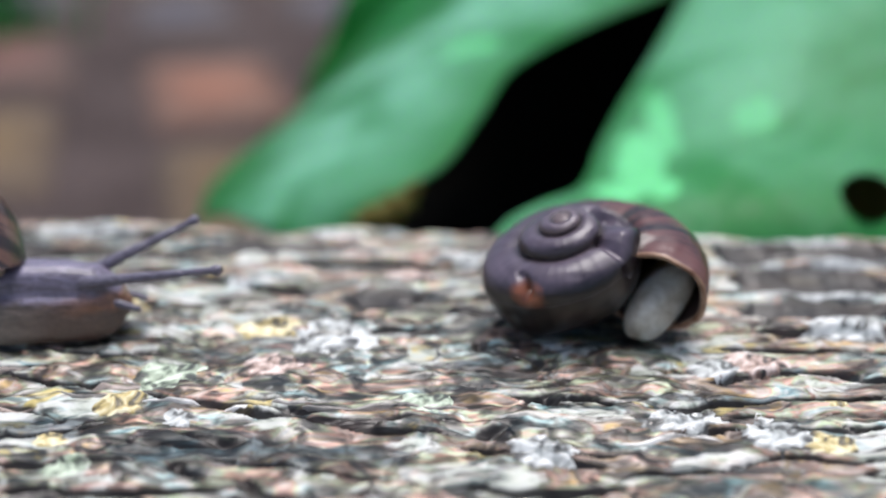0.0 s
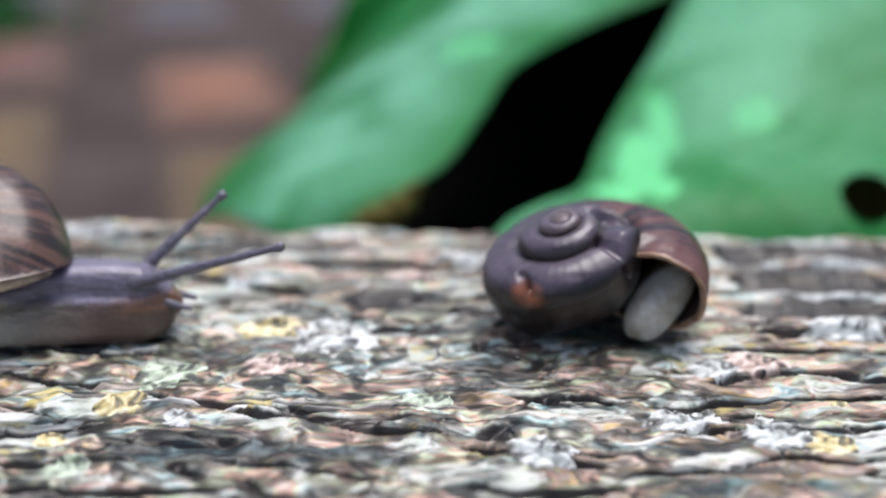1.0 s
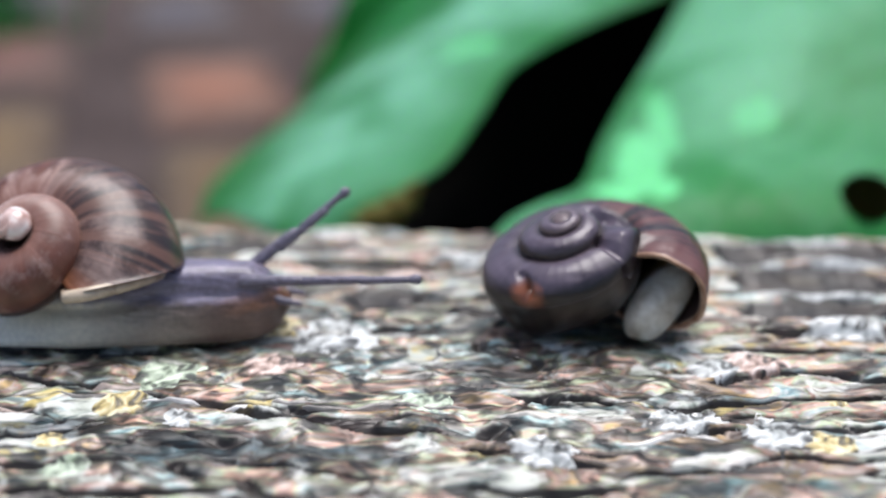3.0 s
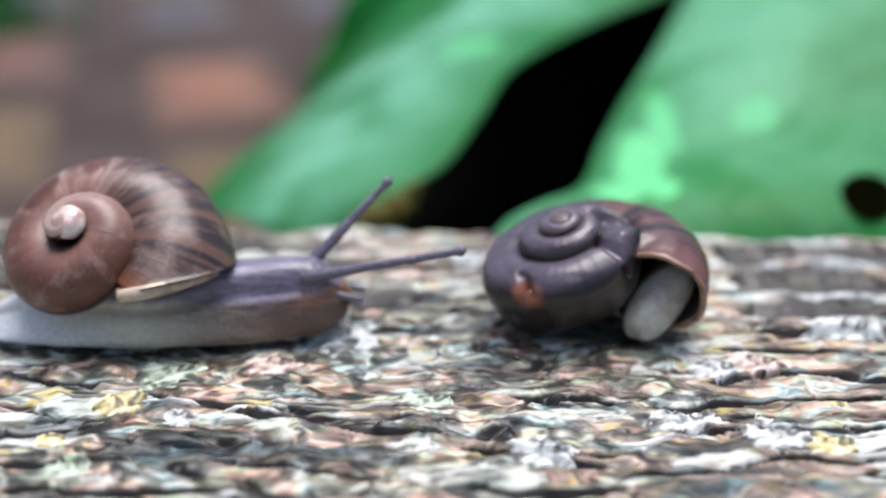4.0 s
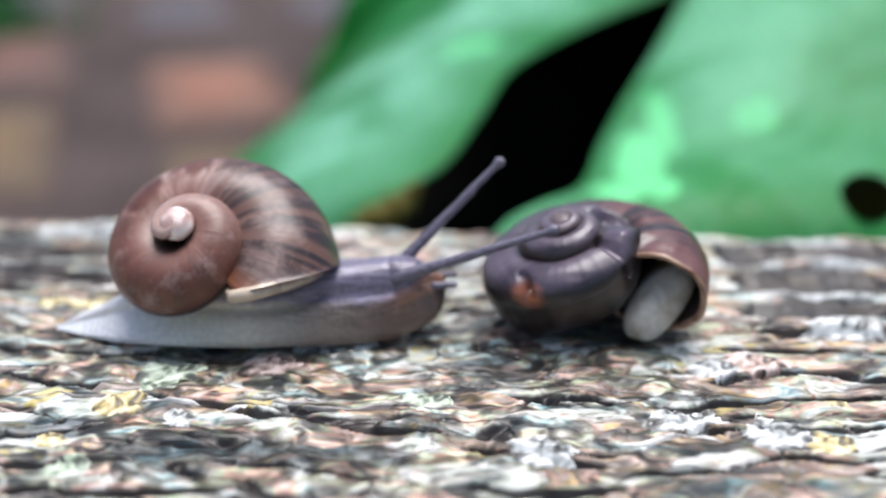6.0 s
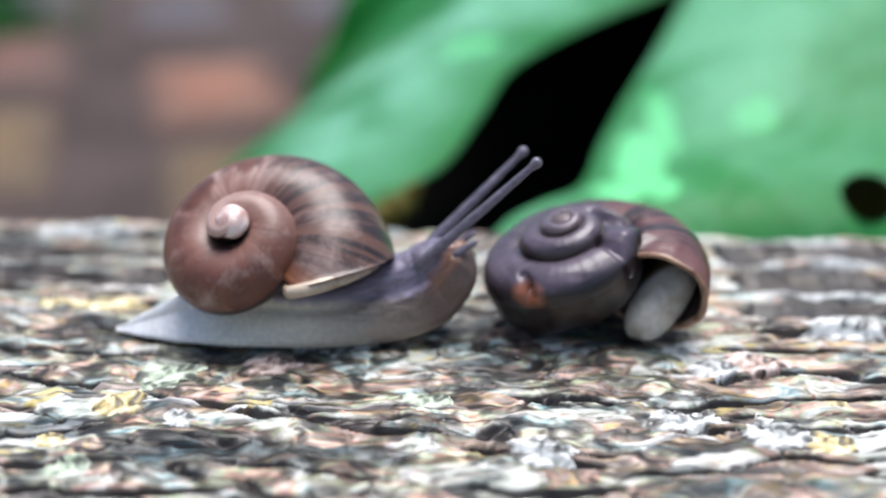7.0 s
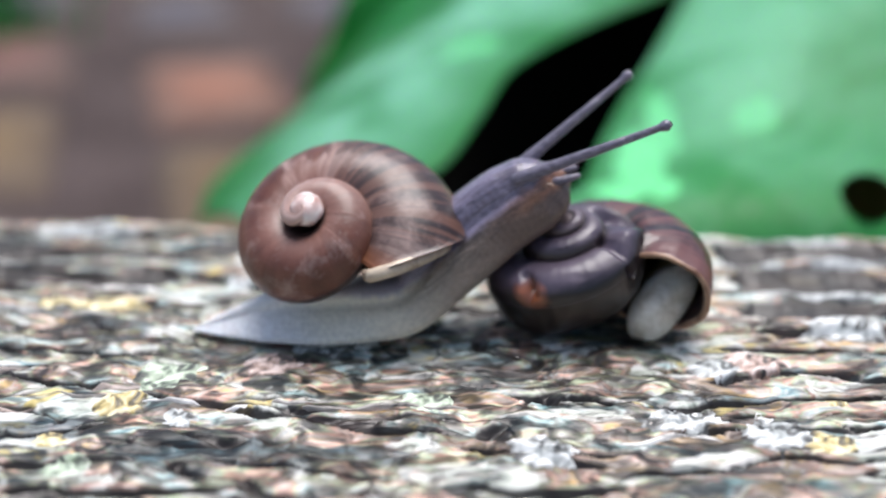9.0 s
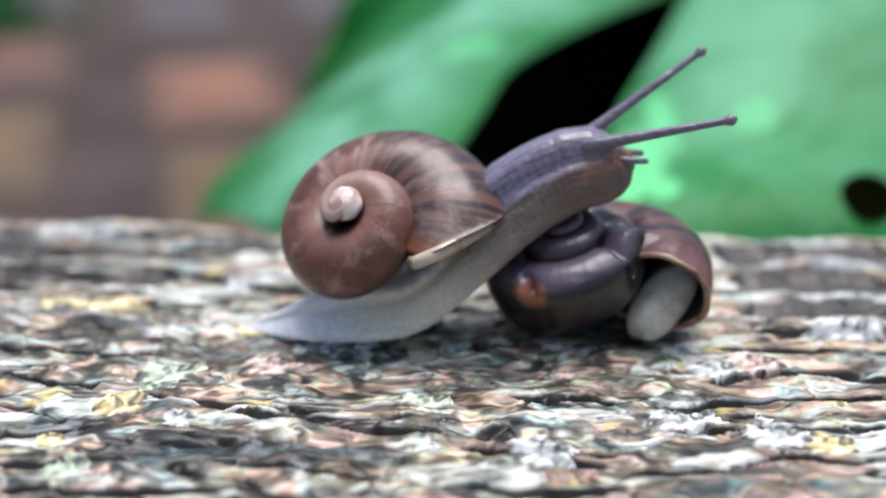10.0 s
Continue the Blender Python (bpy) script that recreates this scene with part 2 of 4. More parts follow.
def leaf_material(name, low, high, rough=0.46, rim=None):
    """uv.x runs along the midrib, uv.y across from edge to edge."""
    m = Nodes(name)
    uv = m.coords("UV")
    c = m.coords("Object")
    u, v, _ = m.parts(uv)
    across = m.maths("ABSOLUTE", m.maths("SUBTRACT", v, 0.5))
    vein = m.maths("SINE", m.maths("MULTIPLY", m.maths("SUBTRACT", u, m.maths("MULTIPLY", across, 0.5)), 60.0))
    vein = m.ramp(vein, (0.90, 0.0), (1.0, 1.0))
    big = m.noise(c, 19, 3, 0.5, 0.6)
    colour = m.mix(m.ramp(big, (0.36, 0.0), (0.60, 1.0)), low, high)
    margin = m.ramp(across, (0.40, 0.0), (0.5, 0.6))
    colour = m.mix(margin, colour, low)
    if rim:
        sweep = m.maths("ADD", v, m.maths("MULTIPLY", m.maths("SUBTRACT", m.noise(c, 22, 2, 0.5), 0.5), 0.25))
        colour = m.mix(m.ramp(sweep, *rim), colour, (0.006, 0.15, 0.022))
    colour = m.mix(m.maths("MULTIPLY", vein, 0.08), colour, (0.20, 0.42, 0.22))
    # pale: clipped highlights on the blade, painted as bright green patches
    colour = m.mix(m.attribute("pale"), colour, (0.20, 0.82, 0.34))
    small = m.noise(c, 260, 4, 0.6)
    colour = m.mix(0.35, colour, m.ramp(small, (0.3, 0.6), (0.7, 1.2)), "MULTIPLY")
    normal = m.bump(small, 0.2, 0.0006, m.bump(big, 0.22, 0.012, m.bump(vein, 0.1, 0.0004)))
    return m.done(colour, m.ramp(small, (0.3, rough - 0.06), (0.7, rough + 0.1)), normal, Specular_IOR_Level=0.16,
                  Subsurface_Weight=0.1, Subsurface_Radius=(0.002, 0.005, 0.001), Subsurface_Scale=0.5)


def fibre_material():
    m = Nodes("bleached_fibre")
    c = m.coords("Object")
    info = m.nodes.new("ShaderNodeObjectInfo").outputs["Random"]
    tint = m.ramp(info, (0.0, (0.20, 0.18, 0.17)), (0.25, (0.30, 0.28, 0.26)), (0.45, (0.40, 0.31, 0.27)), (0.65, (0.42, 0.44, 0.43)), (0.8, (0.66, 0.62, 0.55)), (1.0, (0.80, 0.79, 0.77)))
    n = m.noise(m.scaled(c, 0.9, 1.5, 1), 320, 2, 0.5, 0.8)
    colour = m.mix(0.8, tint, m.ramp(n, (0.34, 0.15), (0.62, 1.35)), "MULTIPLY")
    return m.done(colour, m.ramp(n, (0.35, 0.25), (0.65, 0.55)), m.bump(n, 0.5, 0.0006))


def lichen_material(name, dark, mid, light):
    m = Nodes(name)
    c = m.coords("Object")
    n = m.noise(c, 330, 3, 0.5, 1.2)
    colour = m.ramp(n, (0.36, dark), (0.48, mid), (0.60, light))
    holes = m.ramp(m.noise(c, 300, 2, 0.5, 0.8), (0.37, 0.85), (0.46, 0.0))
    colour = m.mix(holes, colour, (0.05, 0.05, 0.05))
    return m.done(colour, 0.45, m.bump(n, 0.7, 0.0008))


def brick_material(name, a, b):
    m = Nodes(name)
    c = m.coords("Object")
    big = m.noise(c, 14, 4, 0.6, 0.3)
    grit = m.noise(c, 420, 4, 0.65)
    colour = m.mix(m.ramp(big, (0.35, 0.0), (0.65, 1.0)), a, b)
    colour = m.mix(0.5, colour, m.ramp(grit, (0.3, 0.45), (0.7, 1.25)), "MULTIPLY")
    x, y, _ = m.parts(c)
    rim = m.maths("MAXIMUM", m.maths("MULTIPLY", m.maths("ABSOLUTE", x), 1 / 0.059), m.maths("MULTIPLY", m.maths("ABSOLUTE", y), 1 / 0.116))
    grime = m.ramp(m.maths("ADD", rim, m.maths("MULTIPLY", m.maths("SUBTRACT", big, 0.5), 0.5)), (0.15, 0.0), (1.0, 0.95))
    colour = m.mix(grime, colour, (0.085, 0.062, 0.052))
    return m.done(colour, 0.85, m.bump(grit, 0.6, 0.002))


def earth_material(name, a, b, rough=0.95):
    m = Nodes(name)
    c = m.coords("Object")
    big = m.noise(c, 9, 5, 0.6)
    grit = m.noise(c, 160, 5, 0.7)
    colour = m.mix(m.ramp(big, (0.35, 0.0), (0.65, 1.0)), a, b)
    colour = m.mix(0.6, colour, m.ramp(grit, (0.3, 0.4), (0.7, 1.3)), "MULTIPLY")
    return m.done(colour, rough, m.bump(grit, 0.8, 0.006), Specular_IOR_Level=0.06 if rough > 0.9 else 0.5)


TIMBER = timber_material()
SHELL_BROWN = shell_material("brown_shell", (0.110, 0.036, 0.022), (0.175, 0.068, 0.047), (0.012, 0.010, 0.014),
                             (0.66, 0.47, 0.42), 0.33, (0.788, 0.803), (0.54, 0.68), 1.0, 0.345, coat=0.14, band_and_sheen=((0.25, 0.125, 0.10), 0.185), edge=(0.25, 0.085, 0.03))
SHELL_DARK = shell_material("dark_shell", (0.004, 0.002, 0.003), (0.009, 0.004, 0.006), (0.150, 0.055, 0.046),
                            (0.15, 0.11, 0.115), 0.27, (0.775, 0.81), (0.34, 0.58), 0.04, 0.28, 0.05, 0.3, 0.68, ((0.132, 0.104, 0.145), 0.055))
APEX_PALE = apex_material()
LIP_PALE = lip_material("pale_shell_lip", (0.30, 0.21, 0.15), (0.62, 0.52, 0.40))
LIP_BROWN = lip_material("brown_shell_lip", (0.16, 0.075, 0.045), (0.42, 0.26, 0.17))
SKIN = skin_material()
TENTACLE = tentacle_material()
FIBRE = fibre_material()
LICHENS = {"white": lichen_material("white_lichen", (0.20, 0.21, 0.21), (0.50, 0.53, 0.52), (0.84, 0.86, 0.85)),
           "yellow": lichen_material("yellow_lichen", (0.16, 0.13, 0.07), (0.62, 0.50, 0.22), (0.92, 0.86, 0.60)),
           "green": lichen_material("green_lichen", (0.10, 0.13, 0.10), (0.40, 0.48, 0.36), (0.76, 0.86, 0.70)),
           "pink": lichen_material("pink_lichen", (0.11, 0.07, 0.06), (0.46, 0.33, 0.28), (0.86, 0.72, 0.66))}
EYE = earth_material("eye_spot", (0.02, 0.018, 0.02), (0.05, 0.045, 0.05), 0.25)
FOOT = foot_material()
MANTLE = lip_material("mantle_skin", (0.16, 0.11, 0.05), (0.30, 0.23, 0.12))
# waxy leaves: their mint high tones have the sky's pale sheen painted in
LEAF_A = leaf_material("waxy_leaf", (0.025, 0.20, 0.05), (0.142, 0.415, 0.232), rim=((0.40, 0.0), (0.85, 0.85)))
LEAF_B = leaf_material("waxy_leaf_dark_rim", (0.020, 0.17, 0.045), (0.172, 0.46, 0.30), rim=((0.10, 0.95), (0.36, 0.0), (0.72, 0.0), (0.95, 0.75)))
LEAF_OLIVE = leaf_material("withered_leaf", (0.06, 0.052, 0.010), (0.15, 0.125, 0.03), 0.6)
LEAF_DARK = leaf_material("shaded_leaf", (0.014, 0.22, 0.030), (0.032, 0.34, 0.062), 0.6)
# near-black: the deep shade between the leaves is put into this colour
SHADE_SOIL = earth_material("shade_dark_soil", (0.002, 0.0018, 0.0016), (0.0045, 0.004, 0.003))
GROUND = earth_material("bare_ground", (0.10, 0.085, 0.06), (0.17, 0.14, 0.10))
MORTAR = earth_material("grey_mortar", (0.080, 0.062, 0.060), (0.126, 0.099, 0.096))
BRICK_RED = brick_material("red_brick", (0.225, 0.085, 0.050), (0.38, 0.195, 0.135))
BRICK_DULL = brick_material("dull_brick", (0.135, 0.055, 0.044), (0.205, 0.105, 0.084))
BRICK_GREY = brick_material("grey_brick", (0.06, 0.062, 0.088), (0.118, 0.116, 0.150))
BRICK_TAN = brick_material("tan_brick", (0.150, 0.096, 0.042), (0.215, 0.145, 0.068))
GRASS = leaf_material("grass_blade", (0.03, 0.22, 0.04), (0.06, 0.34, 0.08))


# ---------------------------------------------------------------- mesh helpers
def mesh_from(name, verts, faces, material, smooth=True, uvs=None, attributes=None):
    me = bpy.data.meshes.new(name)
    me.from_pydata([tuple(v) for v in verts], [], [tuple(f) for f in faces])
    me.materials.append(material)
    if smooth:
        me.polygons.foreach_set("use_smooth", [True] * len(me.polygons))
    if uvs is not None:
        layer = me.uv_layers.new(name="UVMap")
        loops = np.empty(len(me.loops), dtype=np.int32)
        me.loops.foreach_get("vertex_index", loops)
        layer.data.foreach_set("uv", np.asarray(uvs, dtype=np.float32)[loops].ravel())
    for key, (kind, values) in (attributes or {}).items():
        at = me.attributes.new(key, kind, "POINT")
        at.data.foreach_set("vector" if kind == "FLOAT_VECTOR" else "value", np.asarray(values, dtype=np.float32).ravel())
    me.update()
    return me


def part(name, me, parent, label=""):
    ob = new(name, me)
    ob.parent = parent
    return tagged(ob, label) if label else ob


def grid_faces(rows, cols, closed=False, start=0):
    """Quads over a grid of points held row by row; closed joins the last column to the first."""
    out = []
    for i in range(rows - 1):
        for j in range(cols if closed else cols - 1):
            k = (j + 1) % cols
            out.append((start + i * cols + j, start + i * cols + k, start + (i + 1) * cols + k, start + (i + 1) * cols + j))
    return out


def smooth_curve(points, count):
    """A Catmull-Rom curve through the points, sampled at even steps of length."""
    p = np.asarray(points, dtype=float)
    p = np.vstack([2 * p[0] - p[1], p, 2 * p[-1] - p[-2]])
    fine = []
    for i in range(1, len(p) - 2):
        for t in np.linspace(0, 1, 24, endpoint=False):
            a, b, c, d = p[i - 1], p[i], p[i + 1], p[i + 2]
            fine.append(0.5 * (2 * b + (c - a) * t + (2 * a - 5 * b + 4 * c - d) * t ** 2 + (3 * b - a - 3 * c + d) * t ** 3))
    fine.append(p[-2])
    fine = np.asarray(fine)
    length = np.concatenate([[0], np.cumsum(np.linalg.norm(np.diff(fine, axis=0), axis=1))])
    at = np.linspace(0, length[-1], count)
    return np.stack([np.interp(at, length, fine[:, k]) for k in range(fine.shape[1])], axis=1)


LATTICE = np.random.RandomState(7).rand(256, 256)


def value_noise(x, y, shift=0):
    """Smooth noise between 0 and 1 over arrays of places."""
    x, y = np.asarray(x) + 37.3 * shift, np.asarray(y) + 11.7 * shift
    i, j = np.floor(x).astype(int), np.floor(y).astype(int)
    f, g = x - i, y - j
    f, g = f * f * f * (f * (6 * f - 15) + 10), g * g * g * (g * (6 * g - 15) + 10)
    a, b, c, d = (LATTICE[(i + p) % 256, (j + q) % 256] for p, q in ((0, 0), (1, 0), (0, 1), (1, 1)))
    return (a * (1 - f) + b * f) * (1 - g) + (c * (1 - f) + d * f) * g


def fractal(x, y, octaves=4, shift=0):
    total, weight, norm = 0.0, 1.0, 0.0
    for k in range(octaves):
        total = total + weight * value_noise(x * 2 ** k, y * 2 ** k, shift + k)
        norm += weight
        weight *= 0.5
    return total / norm


# ---------------------------------------------------------------- ground, bed and paving
def ground_sheet():
    me = mesh_from("ground", [(-60, -60, -0.135), (60, -60, -0.135), (60, 60, -0.135), (-60, 60, -0.135)], [(0, 1, 2, 3)], GROUND, False)
    tagged(new("ground", me), "bare brown garden ground", "ground", kind="structure")


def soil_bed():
    """Near-black earth heaped behind the timber, painting the deep shade under the broad leaves."""
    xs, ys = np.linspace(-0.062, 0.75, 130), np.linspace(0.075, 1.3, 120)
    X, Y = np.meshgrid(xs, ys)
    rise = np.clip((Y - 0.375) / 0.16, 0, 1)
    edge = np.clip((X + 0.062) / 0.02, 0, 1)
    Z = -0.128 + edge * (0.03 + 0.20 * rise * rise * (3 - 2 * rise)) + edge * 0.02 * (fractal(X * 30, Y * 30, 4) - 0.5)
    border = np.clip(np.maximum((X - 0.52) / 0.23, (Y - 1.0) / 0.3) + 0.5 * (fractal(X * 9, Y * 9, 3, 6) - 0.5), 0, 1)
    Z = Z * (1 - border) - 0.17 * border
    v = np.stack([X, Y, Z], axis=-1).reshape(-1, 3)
    me = mesh_from("soil_bed", v, grid_faces(len(ys), len(xs)), SHADE_SOIL)
    tagged(new("soil_bed", me), "near-black soil standing in for deep shade under broad leaves", "soil", kind="structure")


def paving():
    """Brick paving with wide grey joints beyond the timber."""
    lay = pose(-0.016, -0.176, 0, 0, 0, 14.8)
    corners = [lay @ Vector((x, y, -0.126)) for x, y in ((-1.10, 0.30), (0.42, 0.30), (0.42, 2.30), (-1.10, 2.30))]
    base = mesh_from("pavement", corners, [(0, 1, 2, 3)], MORTAR, False)
    pave = tagged(new("pavement", base), "blurred red and tan brick paving with grey mortar joints", "pavement", kind="structure")
    shapes = {}
    for key, mat in (("red", BRICK_RED), ("dull", BRICK_DULL), ("tan", BRICK_TAN), ("grey", BRICK_GREY)):
        bm = bmesh.new()
        bmesh.ops.create_cube(bm, size=1.0)
        bmesh.ops.scale(bm, vec=(0.118, 0.232, 0.05), verts=bm.verts)
        bmesh.ops.bevel(bm, geom=bm.edges[:], offset=0.024, segments=3, affect="EDGES", profile=0.5)
        me = bpy.data.meshes.new("brick")
        bm.to_mesh(me)
        bm.free()
        me.materials.append(mat)
        shapes[key] = me
    rnd = random.Random(4)
    for col in range(-7, 3):
        for row in range(7):
            key = "red" if row in (2, 3, 5) else "tan"
            if row == 3:
                key = "grey"
            elif col < 0 and key == "red":
                key = "dull"
            along = 0.395 + row * 0.268 + (0.10 if row > 2 else 0.0) + (0.11 if col < 0 else -0.035)
            ob = part("brick", shapes[key], pave)
            ob.matrix_basis = lay @ pose(0.077 + 0.156 * col + rnd.uniform(-0.003, 0.003), along, -0.142 + rnd.uniform(-0.002, 0.002),
                                         rnd.uniform(-0.6, 0.6), rnd.uniform(-0.6, 0.6), rnd.uniform(-1, 1))


# ---------------------------------------------------------------- timber
def far_edge(x):
    return np.interp(x, [-0.10, -0.055, -0.03, -0.017, -0.005, 0.03, 0.06, 0.10],
                     [0.0545, 0.0545, 0.0495, 0.0535, 0.0485, 0.0475, 0.0430, 0.0430])


def crack(X, Y, x0, y0, x1, y1, width):
    """The depth of a wandering split along the grain, from one place to another."""
    x0, y0, x1, y1 = x0 * MM, y0 * MM, x1 * MM, y1 * MM
    mid = np.interp(X, [x0, x1], [y0, y1])
    mid = mid + 0.0032 * (fractal(X * 75, X * 0 + y0 * 900, 4) - 0.5)
    ends = np.clip((X - x0) / 0.004, 0, 1) * np.clip((x1 - X) / 0.004, 0, 1)
    wide = width * (1.35 if width > 1.25 else 0.85) * MM
    wide = wide * (0.45 + 1.1 * value_noise(X * 130, X * 0 + 5.5 + y0 * 300)) * ends + 1e-6
    depth = (1.8 if width > 1.25 else 2.1) * MM
    return depth * ends * np.clip(1 - np.abs(Y - mid) / wide, 0, 1) ** 0.7


def timber_relief(X, Y):
    """Height of the weathered top and depth of its splits."""
    warp = Y + 0.004 * (fractal(X * 22, Y * 30, 3, 3) - 0.5) + 0.0016 * (fractal(X * 120, Y * 120, 2, 9) - 0.5)
    H = 0.0019 * (fractal(X * 34, warp * 170, 3, 1) - 0.5)
    combed = np.maximum(np.clip((Y - 0.004) / 0.018, 0, 1), np.clip((X - 0.040) / 0.016, 0, 1))
    H += 0.0014 * (1 - 0.8 * combed) * (fractal(X * 175, warp * 290, 2, 5) - 0.5)
    H += 0.0016 * combed * (fractal(X * 48, warp * 330, 2, 6) - 0.5)
    H += 0.0004 * (fractal(X * 420, warp * 600, 2, 8) - 0.5)
    ridge = np.abs(fractal(X * 17, warp * 130, 3, 14) - 0.5)
    split = np.clip(1 - ridge / 0.024, 0, 1)
    gate = np.clip((fractal(X * 26, Y * 40, 2, 21) - 0.42) / 0.1, 0, 1)
    D = 0.0014 * split * gate
    ridge = np.abs(fractal(X * 30, warp * 210, 2, 44) - 0.5)
    D = np.maximum(D, 0.0011 * np.clip(1 - ridge / 0.030, 0, 1) * np.clip((fractal(X * 34, Y * 60, 2, 52) - 0.40) / 0.06, 0, 1))
    for split in FAR_SPLITS + NEAR_SPLITS:
        D = np.maximum(D, crack(X, Y, *split))
    flake = np.clip((fractal(X * 70, warp * 120, 3, 30) - 0.55) / 0.05, 0, 1)
    H += 0.0003 * flake
    return H - D - 0.0006, D


# Soaked places, and shade painted under shell and foot: where, and how long and wide, in millimetres.
DAMP_AND_SHADE = [
    (-34.9, 35.7, 18, 1.6), (-66.5, 25.7, 22, 1.6), (-76.7, 39.1, 16, 1.6), (42.6, -24.9, 16, 1.2), (32.5, -44.1, 14, 1.2),
    (3.3, 5.1, 10, 1.4), (-8.8, 11.1, 9, 5), (-31.2, -39.1, 15, 6), (-22.1, -11.7, 11, 1.4), (-51.7, -33.1, 9, 3.5),
    (70.1, 20.7, 13, 2.6), (59.1, 35.7, 10, 2.4), (64, 6.8, 15, 1.6), (5.5, -14, 8, 4), (-53.3, -1.7, 8, 5),
    (48.6, -16.9, 4, 2.5), (26.8, -3.4, 13, 3.6), (19.5, 2.8, 9, 3.2), (-10.3, -40.6, 7, 3), (-21.6, -41.3, 8, 4)]


def damp_shade_at(X, Y):
    total = X * 0
    for x0, y0, rx, ry in DAMP_AND_SHADE:
        d = ((X - x0 * MM) / (rx * MM)) ** 2 + ((Y - y0 * MM) / (ry * MM)) ** 2
        total = np.maximum(total, np.clip(1.25 - d, 0, 1))
    return np.clip(total * 1.3 + 1.6 * (fractal(X * 110, Y * 190, 4, 70) - 0.62), 0, 1) * (total > 0)


def timber():
    xs = np.concatenate([np.linspace(-0.46, -0.112, 60, endpoint=False), np.linspace(-0.112, 0.112, 640), np.linspace(0.112, 0.46, 61)[1:]])
    t = np.concatenate([np.linspace(0, 0.5, 60, endpoint=False), np.linspace(0.5, 1.0, 330)])
    X, T = np.meshgrid(xs, t)
    near, far = -0.122, far_edge(X) - 0.0015 * (fractal(X * 220, X * 0 + 2.2, 3) - 0.5)
    Y = np.where(T < 0.5, near + (T / 0.5) * (-0.057 - near), -0.057 + (T - 0.5) / 0.5 * (far + 0.057))
    Z, D = timber_relief(X, Y)
    # rounded shoulders on both long sides
    e = np.clip((Y - (far - 0.004)) / 0.004, 0, 1)
    Z -= 0.0022 * e * e
    e = np.clip((near + 0.01 - Y) / 0.01, 0, 1)
    Z -= 0.006 * e * e
    top = np.stack([X, Y, Z], axis=-1)
    # how strongly the shade inside the splits is painted
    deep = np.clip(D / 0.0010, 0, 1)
    back, front = [], []
    for f in (0.02, 0.1, 0.3, 0.6, 1.0):
        row = top[-1].copy()
        row[:, 1] += 0.002 * min(1, f * 12) + 0.002 * (fractal(xs * 60, xs * 0 + f * 20, 3) - 0.5)
        row[:, 2] = row[:, 2] * (1 - f) - 0.135 * f
        back.append(row)
        row = top[0].copy()
        row[:, 1] -= 0.002 * min(1, f * 12) + 0.002 * (fractal(xs * 60, xs * 0 + f * 20, 3, 4) - 0.5)
        row[:, 2] = row[:, 2] * (1 - f) - 0.135 * f
        front.append(row)
    sheet = np.concatenate([np.array(front[::-1]), top, np.array(back)])
    deep = np.concatenate([np.zeros((5, len(xs))), deep, np.zeros((5, len(xs)))])
    rows, cols = sheet.shape[:2]
    damp_shade = damp_shade_at(sheet[..., 0], sheet[..., 1]).reshape(-1, 1)
    faces = grid_faces(rows, cols)
    faces.append(tuple(i * cols for i in range(rows)))
    faces.append(tuple(i * cols + cols - 1 for i in reversed(range(rows))))
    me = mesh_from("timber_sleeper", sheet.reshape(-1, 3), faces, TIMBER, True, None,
                   {"depth": ("FLOAT_VECTOR", np.repeat(deep.reshape(-1, 1), 3, axis=1)), "damp_shade": ("FLOAT_VECTOR", np.repeat(damp_shade, 3, axis=1))})
    sleeper = tagged(new("timber_sleeper", me), "weathered timber sleeper with cracked grain and pale lichen", "timber")
    splinters(sleeper)


def splinters(sleeper):
    """Long raised slivers of bleached fibre that lie along the grain."""
    rnd = random.Random(33)
    for k in range(70):
        y0 = rnd.uniform(-0.055, 0.040) if k % 3 else rnd.uniform(0.005, 0.042)
        x0, long, wide, high = rnd.uniform(-0.095, 0.095), rnd.uniform(0.003, 0.012), rnd.uniform(0.0003, 0.0008), rnd.uniform(0.0002, 0.0006)
        if damp_shade_at(np.array([x0]), np.array([y0]))[0] > 0.3 or (x0 > 0.04 and y0 > 0.005):
            continue
        n, m = 26, 7
        f = np.linspace(-1, 1, n)[:, None]
        g = np.linspace(-1, 1, m)[None, :]
        bend = 0.0016 * (fractal((x0 + f * long) * 90, f * 0 + y0 * 500, 2, 60) - 0.5) * 2
        taper = np.sqrt(np.clip(1 - f * f, 0.02, 1)) * (0.7 + 0.6 * value_noise(f * 4 + k, f * 0 + 0.5))
        x = x0 + f * long + 0 * g
        y = y0 + bend + g * wide * taper
        z, _ = timber_relief(x, y)
        level = np.sort(z, axis=1)[:, m // 2:].mean(axis=1, keepdims=True)
        z = 0.5 * z + 0.5 * level + high * (1 - g * g) * taper + 0.0004 * (value_noise(x * 900, y * 900, k) - 0.5) - 0.0005 * (np.abs(g) > 0.99)
        v = np.stack([x - x0, y - y0, z], axis=-1).reshape(-1, 3)
        ob = part("splinter", mesh_from("splinter", v, grid_faces(n, m), FIBRE), sleeper)
        ob.location = (x0, y0, 0)


